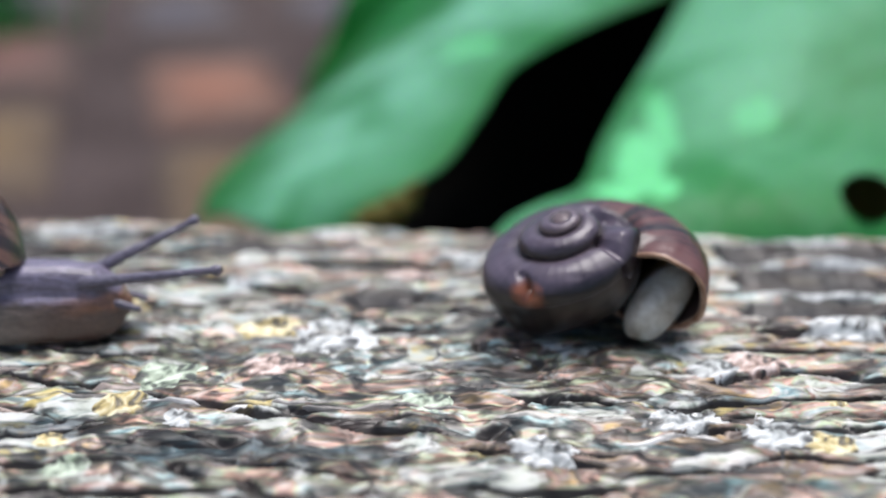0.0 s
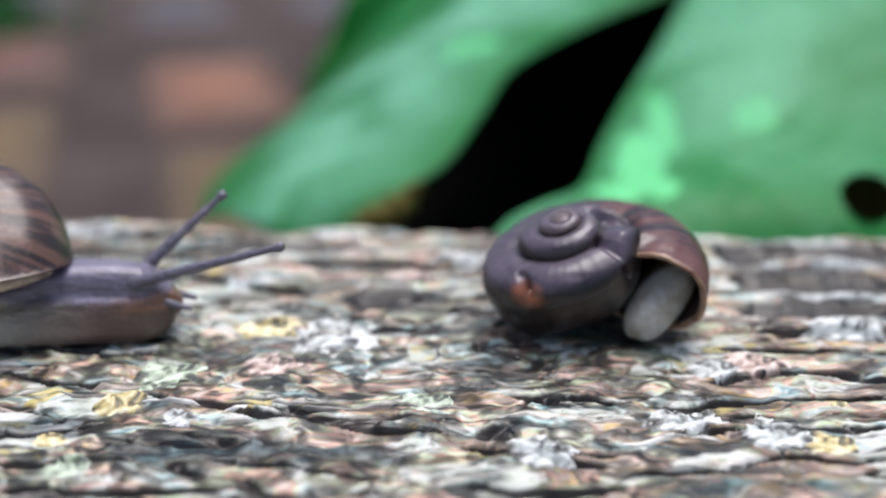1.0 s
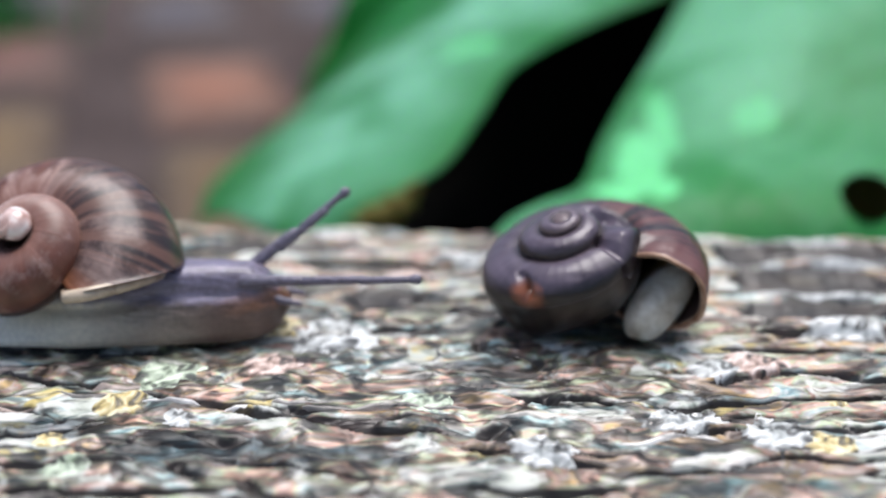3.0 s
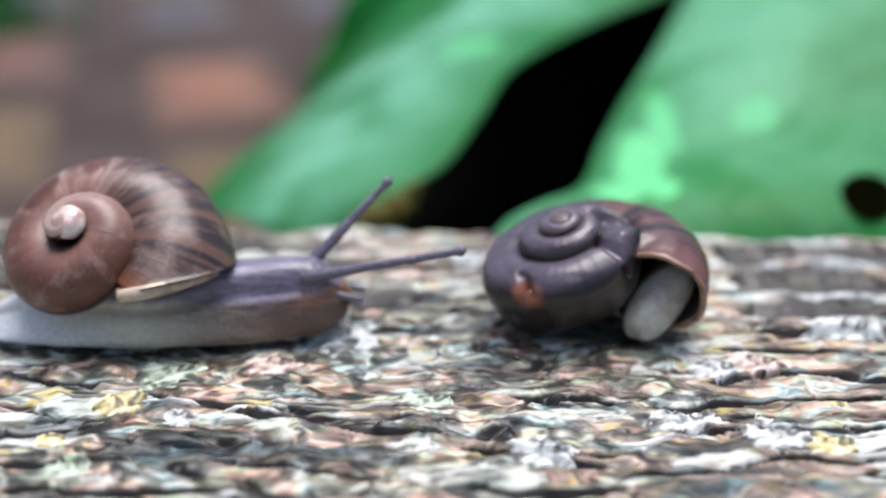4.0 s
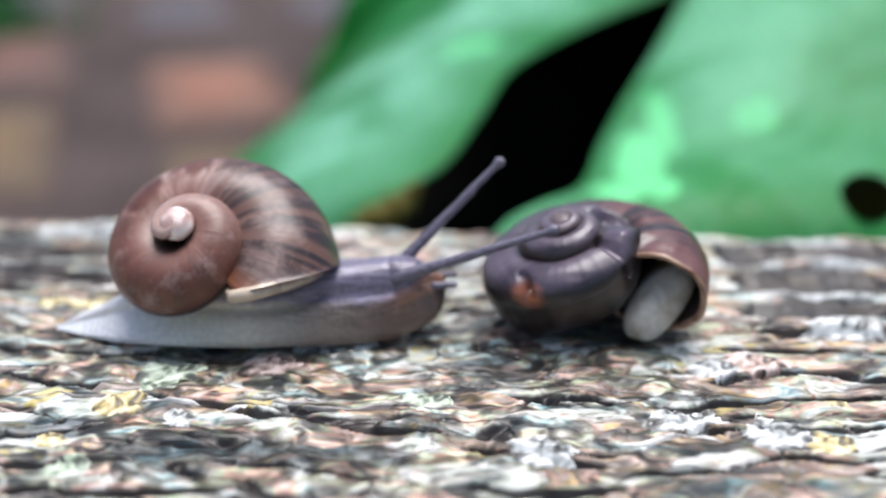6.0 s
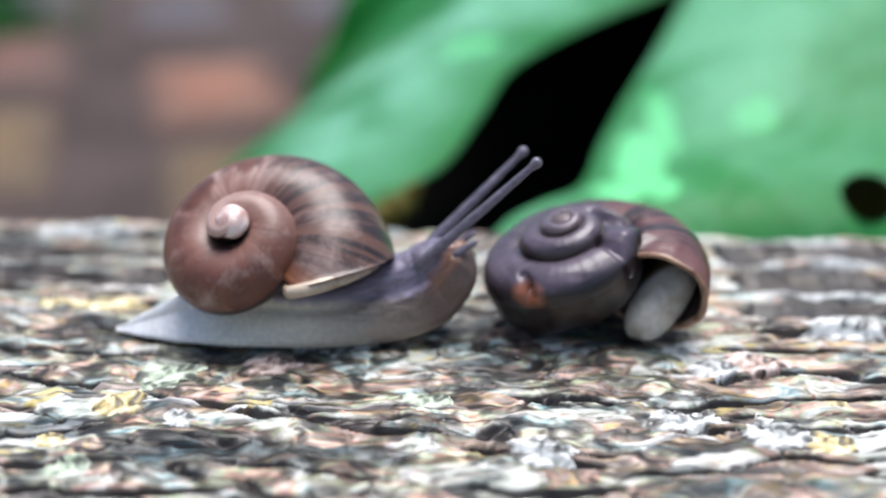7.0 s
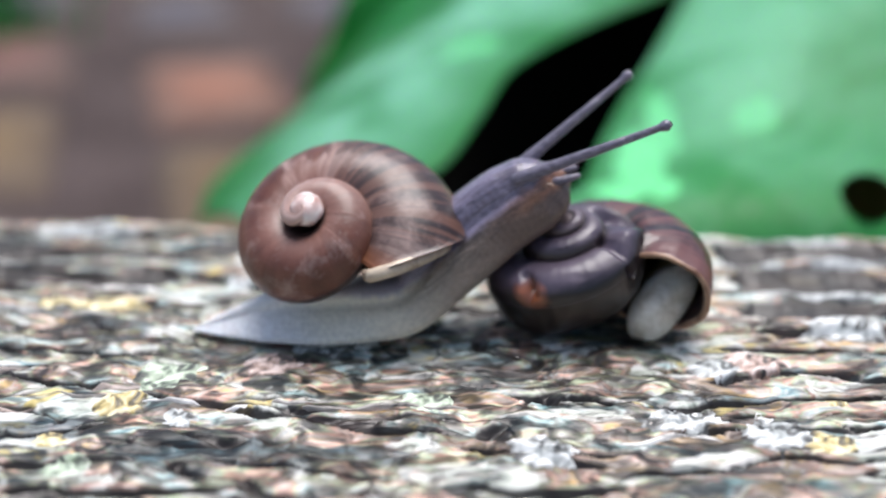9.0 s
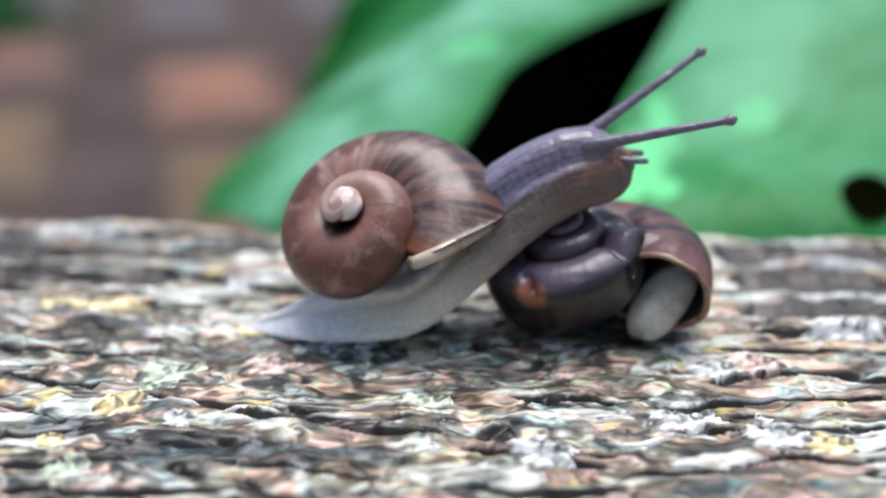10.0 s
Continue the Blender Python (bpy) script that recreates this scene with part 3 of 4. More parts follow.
LICHEN = {
    "white": [
        (-17.4, -3.8, 7.5, 5), (12.9, -39.9, 4.6, 3.6), (31.7, -31.2, 5.5, 4.2), (43.4, -35.4, 5.5, 4.6), (-20.1, 43.3, 5.5, 5.5),
        (4.7, 30, 6.5, 5), (54.1, 27.7, 8, 3.6), (71.9, 29.7, 8, 3.4), (65.4, 39.5, 9, 2.6), (-34.6, 20.2, 6, 4),
        (-69, 45.6, 9, 5.5), (62.1, 13.1, 10, 3), (63.2, -1.7, 7, 3.6), (39, -15.9, 4, 3), (-35.4, -30.7, 2.4, 2.4)],
    "yellow": [
        (-57.7, 9.9, 8.5, 5), (-27.8, -0.6, 5, 4), (49.6, -38, 3.6, 3), (-43.9, -27, 3.6, 3.2), (-50.8, -36.5, 2.2, 2),
        (53.7, -27, 1.6, 1.8)],
    "green": [
        (-2.5, -25.9, 3.6, 3.8), (-39.5, -16.9, 5, 5), (-46.5, -43.4, 3.5, 3)],
    "pink": [
        (-14.8, 32.4, 5.5, 3.6), (45.6, -14, 5, 4), (-25, -14, 4.2, 4), (-5.3, 22.9, 5, 4)]}


def lichen_patches():
    """Thin crusts with lobed, uneven margins that follow the timber's relief."""
    rnd = random.Random(21)
    for k, (tint, *at, rx, ry) in enumerate((tint, *spot) for tint, spots in LICHEN.items() for spot in spots):
        rings, around = 14, 64
        # on the combed grain the crusts are thin and drawn out
        thin = at[1] > 5
        if thin:
            rx, ry = rx * 1.1, ry * 0.5
        q = np.linspace(0, 2 * math.pi, around, endpoint=False)
        lobes = 0.55 + 0.9 * fractal(np.cos(q) * 2.6 + k * 3.1, np.sin(q) * 2.6 + k * 1.7, 3, 40)
        f = np.linspace(0, 1, rings)[:, None]
        x = at[0] * MM + rx * MM * f * lobes * np.cos(q)
        y = at[1] * MM + ry * MM * f * lobes * np.sin(q)
        z, _ = timber_relief(x, y)
        lump_up = (0.45 if thin else 0.8) * (1 - f ** 4) * (0.00030 + 0.0009 * np.clip(fractal(x * 420, y * 420, 3, 50 + k) - 0.42, 0, 1) * 2)
        z = z + lump_up - 0.0002 * (f > 0.99)
        v = np.stack([x - at[0] * MM, y - at[1] * MM, z], axis=-1).reshape(-1, 3)
        ob = new("lichen_patch", mesh_from("lichen_patch", v, grid_faces(rings, around, True), LICHENS[tint]))
        ob.location = (at[0] * MM, at[1] * MM, 0)
        tagged(ob, {"white": "chalky white crusty lichen patch on weathered timber", "yellow": "mustard yellow crusty lichen patch on weathered timber",
                    "green": "pale green crusty lichen patch on weathered timber", "pink": "pinkish tan crusty lichen patch on weathered timber"}[tint],
               "lichen", "lichen on the timber")


# Splits: where each begins and ends along the grain, and its width, in millimetres.
FAR_SPLITS = [
    (48.1, 33, 84.8, 34.5, 3.6), (48.5, 20.2, 79.7, 20.2, 4.6), (47.3, 6.3, 75.2, 7.5, 3.2), (-87.8, 34.5, -14, 36, 2.6),
    (-17.4, 12.4, -1.3, 12.4, 3), (-53.5, 25.7, -21.1, 12.4, 1.4), (-83.5, 22.9, -44.4, 20.2, 2.2), (-4, 6.3, 13.2, 4, 1.8),
    (-90, 44.5, -38, 45, 1.1), (-92, 15.5, -58, 15, 1.1), (-30, 27.5, 8, 27.5, 1.2), (46, 27, 88, 28.5, 1.1),
    (44, 13.5, 84, 14, 1.1), (40, -1.5, 80, -2, 1.1)]
NEAR_SPLITS = [
    (26.6, -27.5, 64.4, -22.8, 0.9), (-27.1, -28.3, 2.6, -35.4, 0.7), (-69.2, -15.9, -45.2, -23.2, 0.8), (20.5, -45.4, 58.1, -40.6, 0.8),
    (-61.7, -36.2, -42.2, -32.3, 0.7), (-32.3, -40.6, 0, -48.1, 0.7), (7.6, -23.2, 26.9, -25.8, 0.8), (-42.9, -23.2, -19.9, -31.2, 1.1),
    (-58.1, -42.3, -37, -42, 1.1), (-55.4, -49.7, -25.8, -49.7, 1.1), (8.4, -23.2, 19.8, -27, 1), (0, -36.9, 22.2, -42.7, 1.1),
    (0, -48.5, 23.3, -49.5, 1.1), (39, -8, 69, -10.1, 1.2), (29.1, -35.4, 60.9, -32.8, 1), (36, -19, 70, -17.5, 1),
    (-70, -8, -41, -9, 1)]


# ---------------------------------------------------------------- plants
def leaf(name, label, left, right, bulge, material, hole=None, rows=70, cols=40, pale=None):
    """A thick leaf blade between two edge curves, domed across, with a sunken midrib."""
    s = np.linspace(0, 1, rows) ** (2.0 if hole else 1.0)
    fine = np.round(s * 1999).astype(int)
    a, b = smooth_curve(np.asarray(left) * MM, 2000)[fine], smooth_curve(np.asarray(right) * MM, 2000)[fine]
    out = Vector(bulge).normalized()
    n = np.array(out)
    w = np.linspace(0, 1, cols)
    top = a[:, None, :] * (1 - w)[None, :, None] + b[:, None, :] * w[None, :, None]
    dome = 4 * w * (1 - w)
    rib = np.exp(-((w - 0.5) / 0.03) ** 2)
    wave = 0.0022 * np.sin(s * 23)[:, None] * (np.abs(w - 0.5) * 2)[None, :] ** 2
    lift = Vector(bulge).length * dome[None, :] - 0.0003 * rib[None, :] + wave
    top = top + lift[:, :, None] * n
    under = top - n * 0.0007
    verts = np.concatenate([top.reshape(-1, 3), under.reshape(-1, 3)])
    uv = np.stack(np.meshgrid(s, w, indexing="ij"), axis=-1).reshape(-1, 2)
    keep = np.ones((rows - 1, cols - 1), bool)
    if hole:
        cx, cy, rx, ry = (v * MM for v in hole)
        slant = 0.27 * (top[..., 1] - cy)
        away = np.sqrt(((top[..., 0] - cx - slant) / rx) ** 2 + ((top[..., 1] - cy) / ry) ** 2)
        inside = away < 1
        keep = ~(inside[:-1, :-1] & inside[1:, :-1] & inside[:-1, 1:] & inside[1:, 1:])
        push = np.where(inside, 1 / np.maximum(away, 1e-6), 1)
        top[..., 0] = cx + (top[..., 0] - cx) * push
        top[..., 1] = cy + (top[..., 1] - cy) * push
        under = top - n * 0.0007
        verts = np.concatenate([top.reshape(-1, 3), under.reshape(-1, 3)])
    keep = keep.ravel()
    f = [q for q, k in zip(grid_faces(rows, cols), keep) if k]
    g = [q[::-1] for q, k in zip(grid_faces(rows, cols, start=rows * cols), keep) if k]
    rim = [i * cols for i in range(rows)] + [(rows - 1) * cols + j for j in range(1, cols)]
    rim += [i * cols + cols - 1 for i in range(rows - 2, -1, -1)] + [j for j in range(cols - 2, 0, -1)]
    m = rows * cols
    side = [(rim[i], rim[(i + 1) % len(rim)], rim[(i + 1) % len(rim)] + m, rim[i] + m) for i in range(len(rim))]
    # painted highlights: place, reach and strength of each
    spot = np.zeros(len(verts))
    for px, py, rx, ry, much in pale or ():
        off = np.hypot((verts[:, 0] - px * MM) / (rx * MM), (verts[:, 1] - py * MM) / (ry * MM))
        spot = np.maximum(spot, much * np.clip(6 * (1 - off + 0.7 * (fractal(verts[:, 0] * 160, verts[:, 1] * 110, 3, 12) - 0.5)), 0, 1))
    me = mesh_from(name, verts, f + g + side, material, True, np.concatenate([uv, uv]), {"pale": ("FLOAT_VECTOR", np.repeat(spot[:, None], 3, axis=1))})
    ob = tagged(new(name, me), label, "leaf", "broad leaves behind the timber")
    # a low midrib along the middle of the blade
    line, q = top[:, cols // 2], np.linspace(0, 2 * math.pi, 8, endpoint=False)
    side = (b - a) / np.linalg.norm(b - a, axis=1)[:, None]
    thick = 0.0018 * (1 - 0.6 * s)[:, None]
    rods = [line + side * thick * math.cos(w0) + n * thick * 0.10 * math.sin(w0) for w0 in q]
    rod = np.stack(rods, axis=1).reshape(-1, 3)
    part("midrib", mesh_from("midrib", rod, grid_faces(rows, 8, True), material, True, np.repeat(np.stack([s, s * 0 + 0.5], axis=-1), 8, axis=0)), ob)
    return ob


def plants():
    # the last points of both big blades arch back unseen, added to shade the hollow
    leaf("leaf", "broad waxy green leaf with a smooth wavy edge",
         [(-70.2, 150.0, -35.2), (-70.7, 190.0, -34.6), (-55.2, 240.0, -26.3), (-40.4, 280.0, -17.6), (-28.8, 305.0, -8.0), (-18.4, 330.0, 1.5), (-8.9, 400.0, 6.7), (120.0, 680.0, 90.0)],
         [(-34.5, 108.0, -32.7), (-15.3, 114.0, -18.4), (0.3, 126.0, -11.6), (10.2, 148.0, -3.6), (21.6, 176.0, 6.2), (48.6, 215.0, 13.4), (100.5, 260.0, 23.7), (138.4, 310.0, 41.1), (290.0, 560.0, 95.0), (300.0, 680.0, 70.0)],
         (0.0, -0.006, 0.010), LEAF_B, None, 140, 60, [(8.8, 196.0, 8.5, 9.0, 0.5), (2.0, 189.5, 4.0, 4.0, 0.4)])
    leaf("leaf", "broad waxy green leaf with a round hole and a painted highlight",
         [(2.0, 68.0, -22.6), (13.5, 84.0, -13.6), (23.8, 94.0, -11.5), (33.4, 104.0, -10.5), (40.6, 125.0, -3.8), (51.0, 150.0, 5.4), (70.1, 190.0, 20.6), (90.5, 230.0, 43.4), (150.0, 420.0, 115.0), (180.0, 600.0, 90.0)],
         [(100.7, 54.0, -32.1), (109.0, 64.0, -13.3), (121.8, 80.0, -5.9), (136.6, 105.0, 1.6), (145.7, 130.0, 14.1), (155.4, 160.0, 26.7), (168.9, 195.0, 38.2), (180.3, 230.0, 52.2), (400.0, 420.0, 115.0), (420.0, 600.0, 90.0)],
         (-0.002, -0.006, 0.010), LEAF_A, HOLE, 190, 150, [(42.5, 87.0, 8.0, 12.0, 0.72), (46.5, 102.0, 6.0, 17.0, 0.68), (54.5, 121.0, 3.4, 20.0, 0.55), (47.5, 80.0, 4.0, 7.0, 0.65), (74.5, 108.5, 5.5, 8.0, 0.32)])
    leaf("leaf", "small withered olive leaf in shade under a green leaf",
         [(100.2, 110.0, -32.0), (100.1, 118.0, -21.2), (104.3, 126.0, -11.6)], [(120.7, 108.0, -31.2), (122.2, 116.0, -20.5), (121.0, 124.0, -11.0)],
         (0.0, -0.003, 0.003), LEAF_OLIVE)
    leaf("leaf", "small dead olive-brown leaf tip curled against the timber",
         [(-23.9, 104.0, -19.1), (-19.6, 103.0, -15.0), (-14.1, 102.0, -11.9), (-6.6, 101.0, -7.8)],
         [(-19.4, 98.0, -17.6), (-11.2, 97.0, -15.9), (-6.8, 98.0, -12.8), (-4.8, 100.0, -8.1)],
         (0.0, -0.002, 0.002), LEAF_OLIVE)
    leaf("leaf", "deep green leaf lying in shade behind another leaf",
         [(-78.8, 352.0, -104.4), (-68.0, 352.0, -64.3), (-59.6, 354.0, -39.1), (-50.5, 356.0, -19.5), (-38.9, 358.0, 4.6)],
         [(-41.8, 350.0, -84.8), (-26.0, 350.0, -50.9), (-15.8, 352.0, -28.7), (-5.9, 354.0, -9.3), (3.9, 356.0, 12.1)],
         (0.0, -0.004, 0.006), LEAF_DARK)


HOLE = (90.9, 72.2, 6.3, 7.7)


def grass_tuft():
    """A few blades rooted in a joint of the paving."""
    rnd = random.Random(9)
    verts, faces = [], []
    for k in range(64):
        a, lean, high = rnd.uniform(0, 6.28), rnd.uniform(0.1, 0.5), rnd.uniform(0.03, 0.075)
        x0, y0 = rnd.gauss(0, 0.024), rnd.gauss(0, 0.024)
        n = len(verts)
        for i in range(6):
            f = i / 5
            w = 0.0028 * (1 - f) + 0.0002
            x, y, z = x0 + math.cos(a) * lean * high * f * f, y0 + math.sin(a) * lean * high * f * f, high * f * (1 - 0.2 * f * lean)
            verts += [(x - math.sin(a) * w, y + math.cos(a) * w, z), (x + math.sin(a) * w, y - math.cos(a) * w, z + 0.0006)]
            if i:
                faces.append((n + 2 * i - 2, n + 2 * i - 1, n + 2 * i + 1, n + 2 * i))
    me = mesh_from("grass_tuft", verts, faces, GRASS, True, [(v[2] * 10, 0.5) for v in verts])
    ob = tagged(new("grass_tuft", me), "small green grass tuft in a paving joint", "grass", kind="stuff")
    ob.matrix_basis = pose(-0.425, 0.93, -0.126) @ Matrix.Scale(1.5, 4)


# ---------------------------------------------------------------- shells
def shell_parts(outer, whorl, turns, drop, axial, inner_edge=0.96, flare=1.05, cut=None, extra=0.0, down=(0, -1, 0), per_turn=56, ring=44, groove=0.0, dents=0.0, ease=0.0, closing=0.0, belly=1.0):
    """A right-handed coiled shell with its apex at the origin and its axis along +z.
    outer: the radius from the axis to the last whorl's edge; whorl: the growth in one turn; drop: how far each
    whorl slides down the axis; axial: the tube's height over its width. Growth passes +x, heading to -y, and goes on
    for extra radians; ease: how much slower the young whorls grew; closing: turns over which the first whorl curls in;
    belly: how much deeper the tube is below than above; cut: the last whorl stops at a plane so far from the apex, facing down, where it sits on the animal's back."""
    k = math.log(whorl) / (2 * math.pi)
    r_end = outer / (1 + inner_edge)
    steps = int((turns + extra / (2 * math.pi)) * per_turn)
    rnd = np.random.RandomState(3)
    rough = np.convolve(rnd.randn(steps + 9), np.ones(3) / 3, "same")
    phi = np.linspace(0, 2 * math.pi, ring, endpoint=False)

    down = np.array(Vector(down).normalized())

    def turn_of(i):
        return 2 * math.pi * (i / per_turn - turns)

    def ring_at(theta, fat):
        g = math.exp(k * theta + ease * theta * abs(theta) * -1)
        if closing:
            g *= 0.12 + 0.88 * math.sin(math.pi / 2 * min(1, max(0, (theta / (2 * math.pi) + turns) / closing)))
        r, rho = r_end * g, r_end * g * inner_edge * fat
        if groove:
            rho = rho * (1 - groove * np.exp(-((phi / (2 * math.pi) - 0.27) / 0.05) ** 2))
        if dents:
            rho = rho * (1 + 2 * dents * (fractal(theta * 1.25 + 1.2 * np.cos(phi) + 9, 1.4 * np.sin(phi) + 0.35 * theta + 40, 3, 77) - 0.5))
        rad = r + rho * np.cos(phi)
        z = -drop * r + rho * axial * np.sin(phi) * np.where(np.sin(phi) < 0, 1 + (belly - 1) * np.clip((0.25 - theta) / 0.8, 0, 1), 1.0)
        p = np.stack([rad * math.cos(-theta), rad * math.sin(-theta), z], axis=-1)
        if cut and theta > -1.2:
            over = np.maximum(p @ down - cut, 0)
            p = p - over[:, None] * down
        return p

    rows, uv = [], []
    for i in range(steps + 1):
        near_lip = 0 if cut else np.clip((i - steps + per_turn / 8) / (per_turn / 8), 0, 1)
        fat = min(1, 0.25 + 0.75 * math.sqrt(i / 10)) + (flare - 1) * near_lip ** 2 + 0.006 * rough[i] * min(1, i / (2 * per_turn))
        rows.append(ring_at(turn_of(i), fat))
        uv.append(np.stack([np.full(ring, i / per_turn + 5 - turns), phi / (2 * math.pi)], axis=-1))
    inner = []
    for j in range(0, int(per_turn * 0.45)):
        i = steps - j
        fat = (flare - (flare - 1) * min(1, j / 6)) * 0.93
        inner.append(ring_at(turn_of(i), fat))
        uv.append(np.stack([np.full(ring, i / per_turn + 5 - turns), phi / (2 * math.pi)], axis=-1))
    verts = np.concatenate(rows + inner)
    faces = grid_faces(len(rows) + len(inner), ring, True)
    faces.append(tuple(range(ring)))
    if cut:
        # the rim follows the widest outline of the shell where it meets the cut
        flat = np.concatenate(rows)
        flat = flat[np.abs(flat @ down - cut) < 1e-7]
        mid = (flat.min(axis=0) + flat.max(axis=0)) / 2
        mid = mid - down * (mid @ down - cut)
        side = np.cross(down, np.array([0, 0, 1.0]))
        side /= np.linalg.norm(side)
        up = np.cross(side, down)
        q, far = np.arctan2((flat - mid) @ up, (flat - mid) @ side), np.linalg.norm(flat - mid, axis=1)
        ways = np.linspace(-math.pi, math.pi, ring, endpoint=False)
        reach = np.array([max([d for d, b in zip(far, q) if abs((b - w + math.pi) % (2 * math.pi) - math.pi) < 0.16] or [0.004]) for w in ways])
        a = mid + reach[:, None] * (np.cos(ways)[:, None] * side + np.sin(ways)[:, None] * up)
        a = (a + np.roll(a, 2, axis=0) + np.roll(a, -2, axis=0)) / 3
        a = (a + np.roll(a, 1, axis=0) + np.roll(a, -1, axis=0)) / 3
        b = a + (mid - a) / np.linalg.norm(mid - a, axis=1)[:, None] * 0.0013
    else:
        a, b = ring_at(turn_of(steps), flare), ring_at(turn_of(steps), flare * 0.915)
    if cut:
        a, b = a + down * 0.0008, b + down * 0.0008
    mid, span = (a + b) / 2, (a - b)
    lip = []
    tangent = down if cut else np.array([0, -1.0, 0])
    for q in np.linspace(0, 2 * math.pi, 10, endpoint=False):
        lip.append(mid + span * (0.72 * math.cos(q)) + tangent * np.linalg.norm(span, axis=1)[:, None] * 0.8 * math.sin(q))
    lip_faces = [(q0 * ring + j, q0 * ring + (j + 1) % ring, ((q0 + 1) % 10) * ring + (j + 1) % ring, ((q0 + 1) % 10) * ring + j)
                 for q0 in range(10) for j in range(ring)]
    return verts, faces, np.concatenate(uv), np.concatenate(lip), lip_faces


def axes(z, x):
    """A turn whose z axis is z and whose x axis lies as near to x as can be."""
    z = Vector(z).normalized()
    x = Vector(x)
    x = (x - z * x.dot(z)).normalized()
    return Matrix((x, z.cross(x), z)).transposed().to_4x4()


def lump(name, material, rx, ry, rz, seed, rough=0.08, rings=20, around=28):
    verts = []
    for i in range(rings + 1):
        a = math.pi * i / rings
        for j in range(around):
            b = 2 * math.pi * j / around
            d = Vector((math.sin(a) * math.cos(b), math.sin(a) * math.sin(b), math.cos(a)))
            f = 1 + rough * noise.noise(d * 1.7 + Vector((seed, 0, 0)))
            verts.append((rx * d.x * f, ry * d.y * f, rz * d.z * f))
    return mesh_from(name, verts, grid_faces(rings + 1, around, True), material)


# ---------------------------------------------------------------- the resting snail
VIEW = Vector((0, -0.94, 0.342))
UP = Vector((0, 0.342, 0.94))
RIGHT = Vector((1, 0, 0))
CRAWL_TURN = pose(0, 0, 0, 0, 9) @ axes(VIEW + UP * 0.555 - RIGHT * 0.280, RIGHT * math.cos(-0.123) + UP * math.sin(-0.123))


# Scars of old damage on the resting shell: a line of places, how wide and how deep, in millimetres; a negative depth is a swelling.
SCARS = [
    ([(24.9, -0.3, 18.0), (26.2, -1.6, 17.0)], 2.1, 3.8),
    ([(22.5, -7.0, 16.2), (24.7, -9.7, 15.6), (26.9, -10.4, 12.9)], 0.85, 1.4),
    ([(26.6, -7.3, 17.0), (29.5, -4.0, 15.8)], 1.6, -1.1),
    ([(11.4, -9.0, 11.8), (11.7, -10.3, 10.2), (13.2, -12.2, 9.5)], 0.42, 1.0),
]


def dented(places):
    """How far the scars push each place on the shell inwards."""
    inward = np.array((-VIEW * 0.75 - UP * 0.66).normalized())
    push = np.zeros(len(places))
    for line, wide, deep in SCARS:
        p = smooth_curve(np.asarray(line) * MM, 24)
        d = np.min(np.linalg.norm(places[:, None, :] - p[None, :, :], axis=2), axis=1)
        push += deep * MM * np.exp(-(d / (wide * MM)) ** 2)
    return push[:, None] * inward


def resting_snail():
    snail = tagged(new("resting_snail"), "glossy dark brown snail withdrawn into its shell on the timber", "snail")
    v, f, uv, lv, lf = shell_parts(0.01943, 1.795, 3.3, 1.161, 0.786, 0.734, extra=0.47, ease=-0.0008, belly=1.9, per_turn=220, ring=128, groove=0.07, dents=0.07)
    turn = axes(VIEW + UP * 1.679 - RIGHT * 0.524, RIGHT * 0.996 - UP * 0.085)
    place = Vector((17.5, -3.7, 19.9)) * MM
    there = v @ np.array(turn.to_3x3()).T + np.array(place)
    off = (there - np.array((12.6, -11.0, 9.4)) * MM) / (np.array((3.0, 3.4, 1.9)) * MM)
    orange_glint = np.clip(1.3 - np.linalg.norm(off, axis=1) + 0.5 * (fractal(there[:, 0] * 500, there[:, 2] * 900, 3) - 0.5), 0, 1)
    # an old break within the painted orange glint, healed as a narrow pit
    pit = np.exp(-((there[:, 0] * 1000 - 11.9) / 0.7) ** 2 - ((there[:, 2] * 1000 - 10.2) / 1.5) ** 2) * (there[:, 1] < -0.006)
    v = v + (np.array([0.0, 0.0, -0.009]) - v) * (0.17 * pit)[:, None]
    v = v + dented(there) @ np.array(turn.to_3x3())
    shell = part("shell", mesh_from("shell", v, f, SHELL_DARK, True, uv, {"orange_glint": ("FLOAT_VECTOR", np.repeat(orange_glint[:, None], 3, axis=1))}), snail, "glossy near-black coiled shell with a painted orange glint")
    shell.matrix_basis = Matrix.Translation(place) @ turn
    part("lip", mesh_from("lip", lv, lf, LIP_BROWN), shell, "pale brown shell lip")
    tip = part("apex", lump("apex", SHELL_DARK, 0.0019, 0.0019, 0.0011, 2.0, 0.06), shell, "lighter brown shell apex")
    tip.location = (0, 0, -0.0019)
    foot = part("withdrawn_foot", lump("withdrawn_foot", FOOT, 0.0040, 0.0074, 0.0034, 3.0, 0.10), snail, "pale grey wrinkled foot drawn into the shell")
    foot.matrix_basis = Matrix.Translation(Vector((32.9, -5.0, 6.0)) * MM) @ axes(VIEW + RIGHT * 0.2, UP * 0.8 - RIGHT * 0.9)
    mantle = part("mantle", lump("mantle", MANTLE, 0.0042, 0.0062, 0.0036, 5.0, 0.08), snail, "olive brown mantle inside the shell opening")
    mantle.matrix_basis = Matrix.Translation(Vector((34.8, -2.0, 7.0)) * MM) @ axes(VIEW + RIGHT * 0.2, UP * 0.8 - RIGHT * 0.9)
    return snail


# ---------------------------------------------------------------- the crawling snail
SEAT = Matrix.Translation(RIGHT * -0.0007 - UP * 0.0004)
SEGMENTS = 64
HEAD = 55                                         # the slices from here on are one rigid head
BODY_Y = -0.0025                                  # the crawler's track lies a little nearer than the middle of the timber
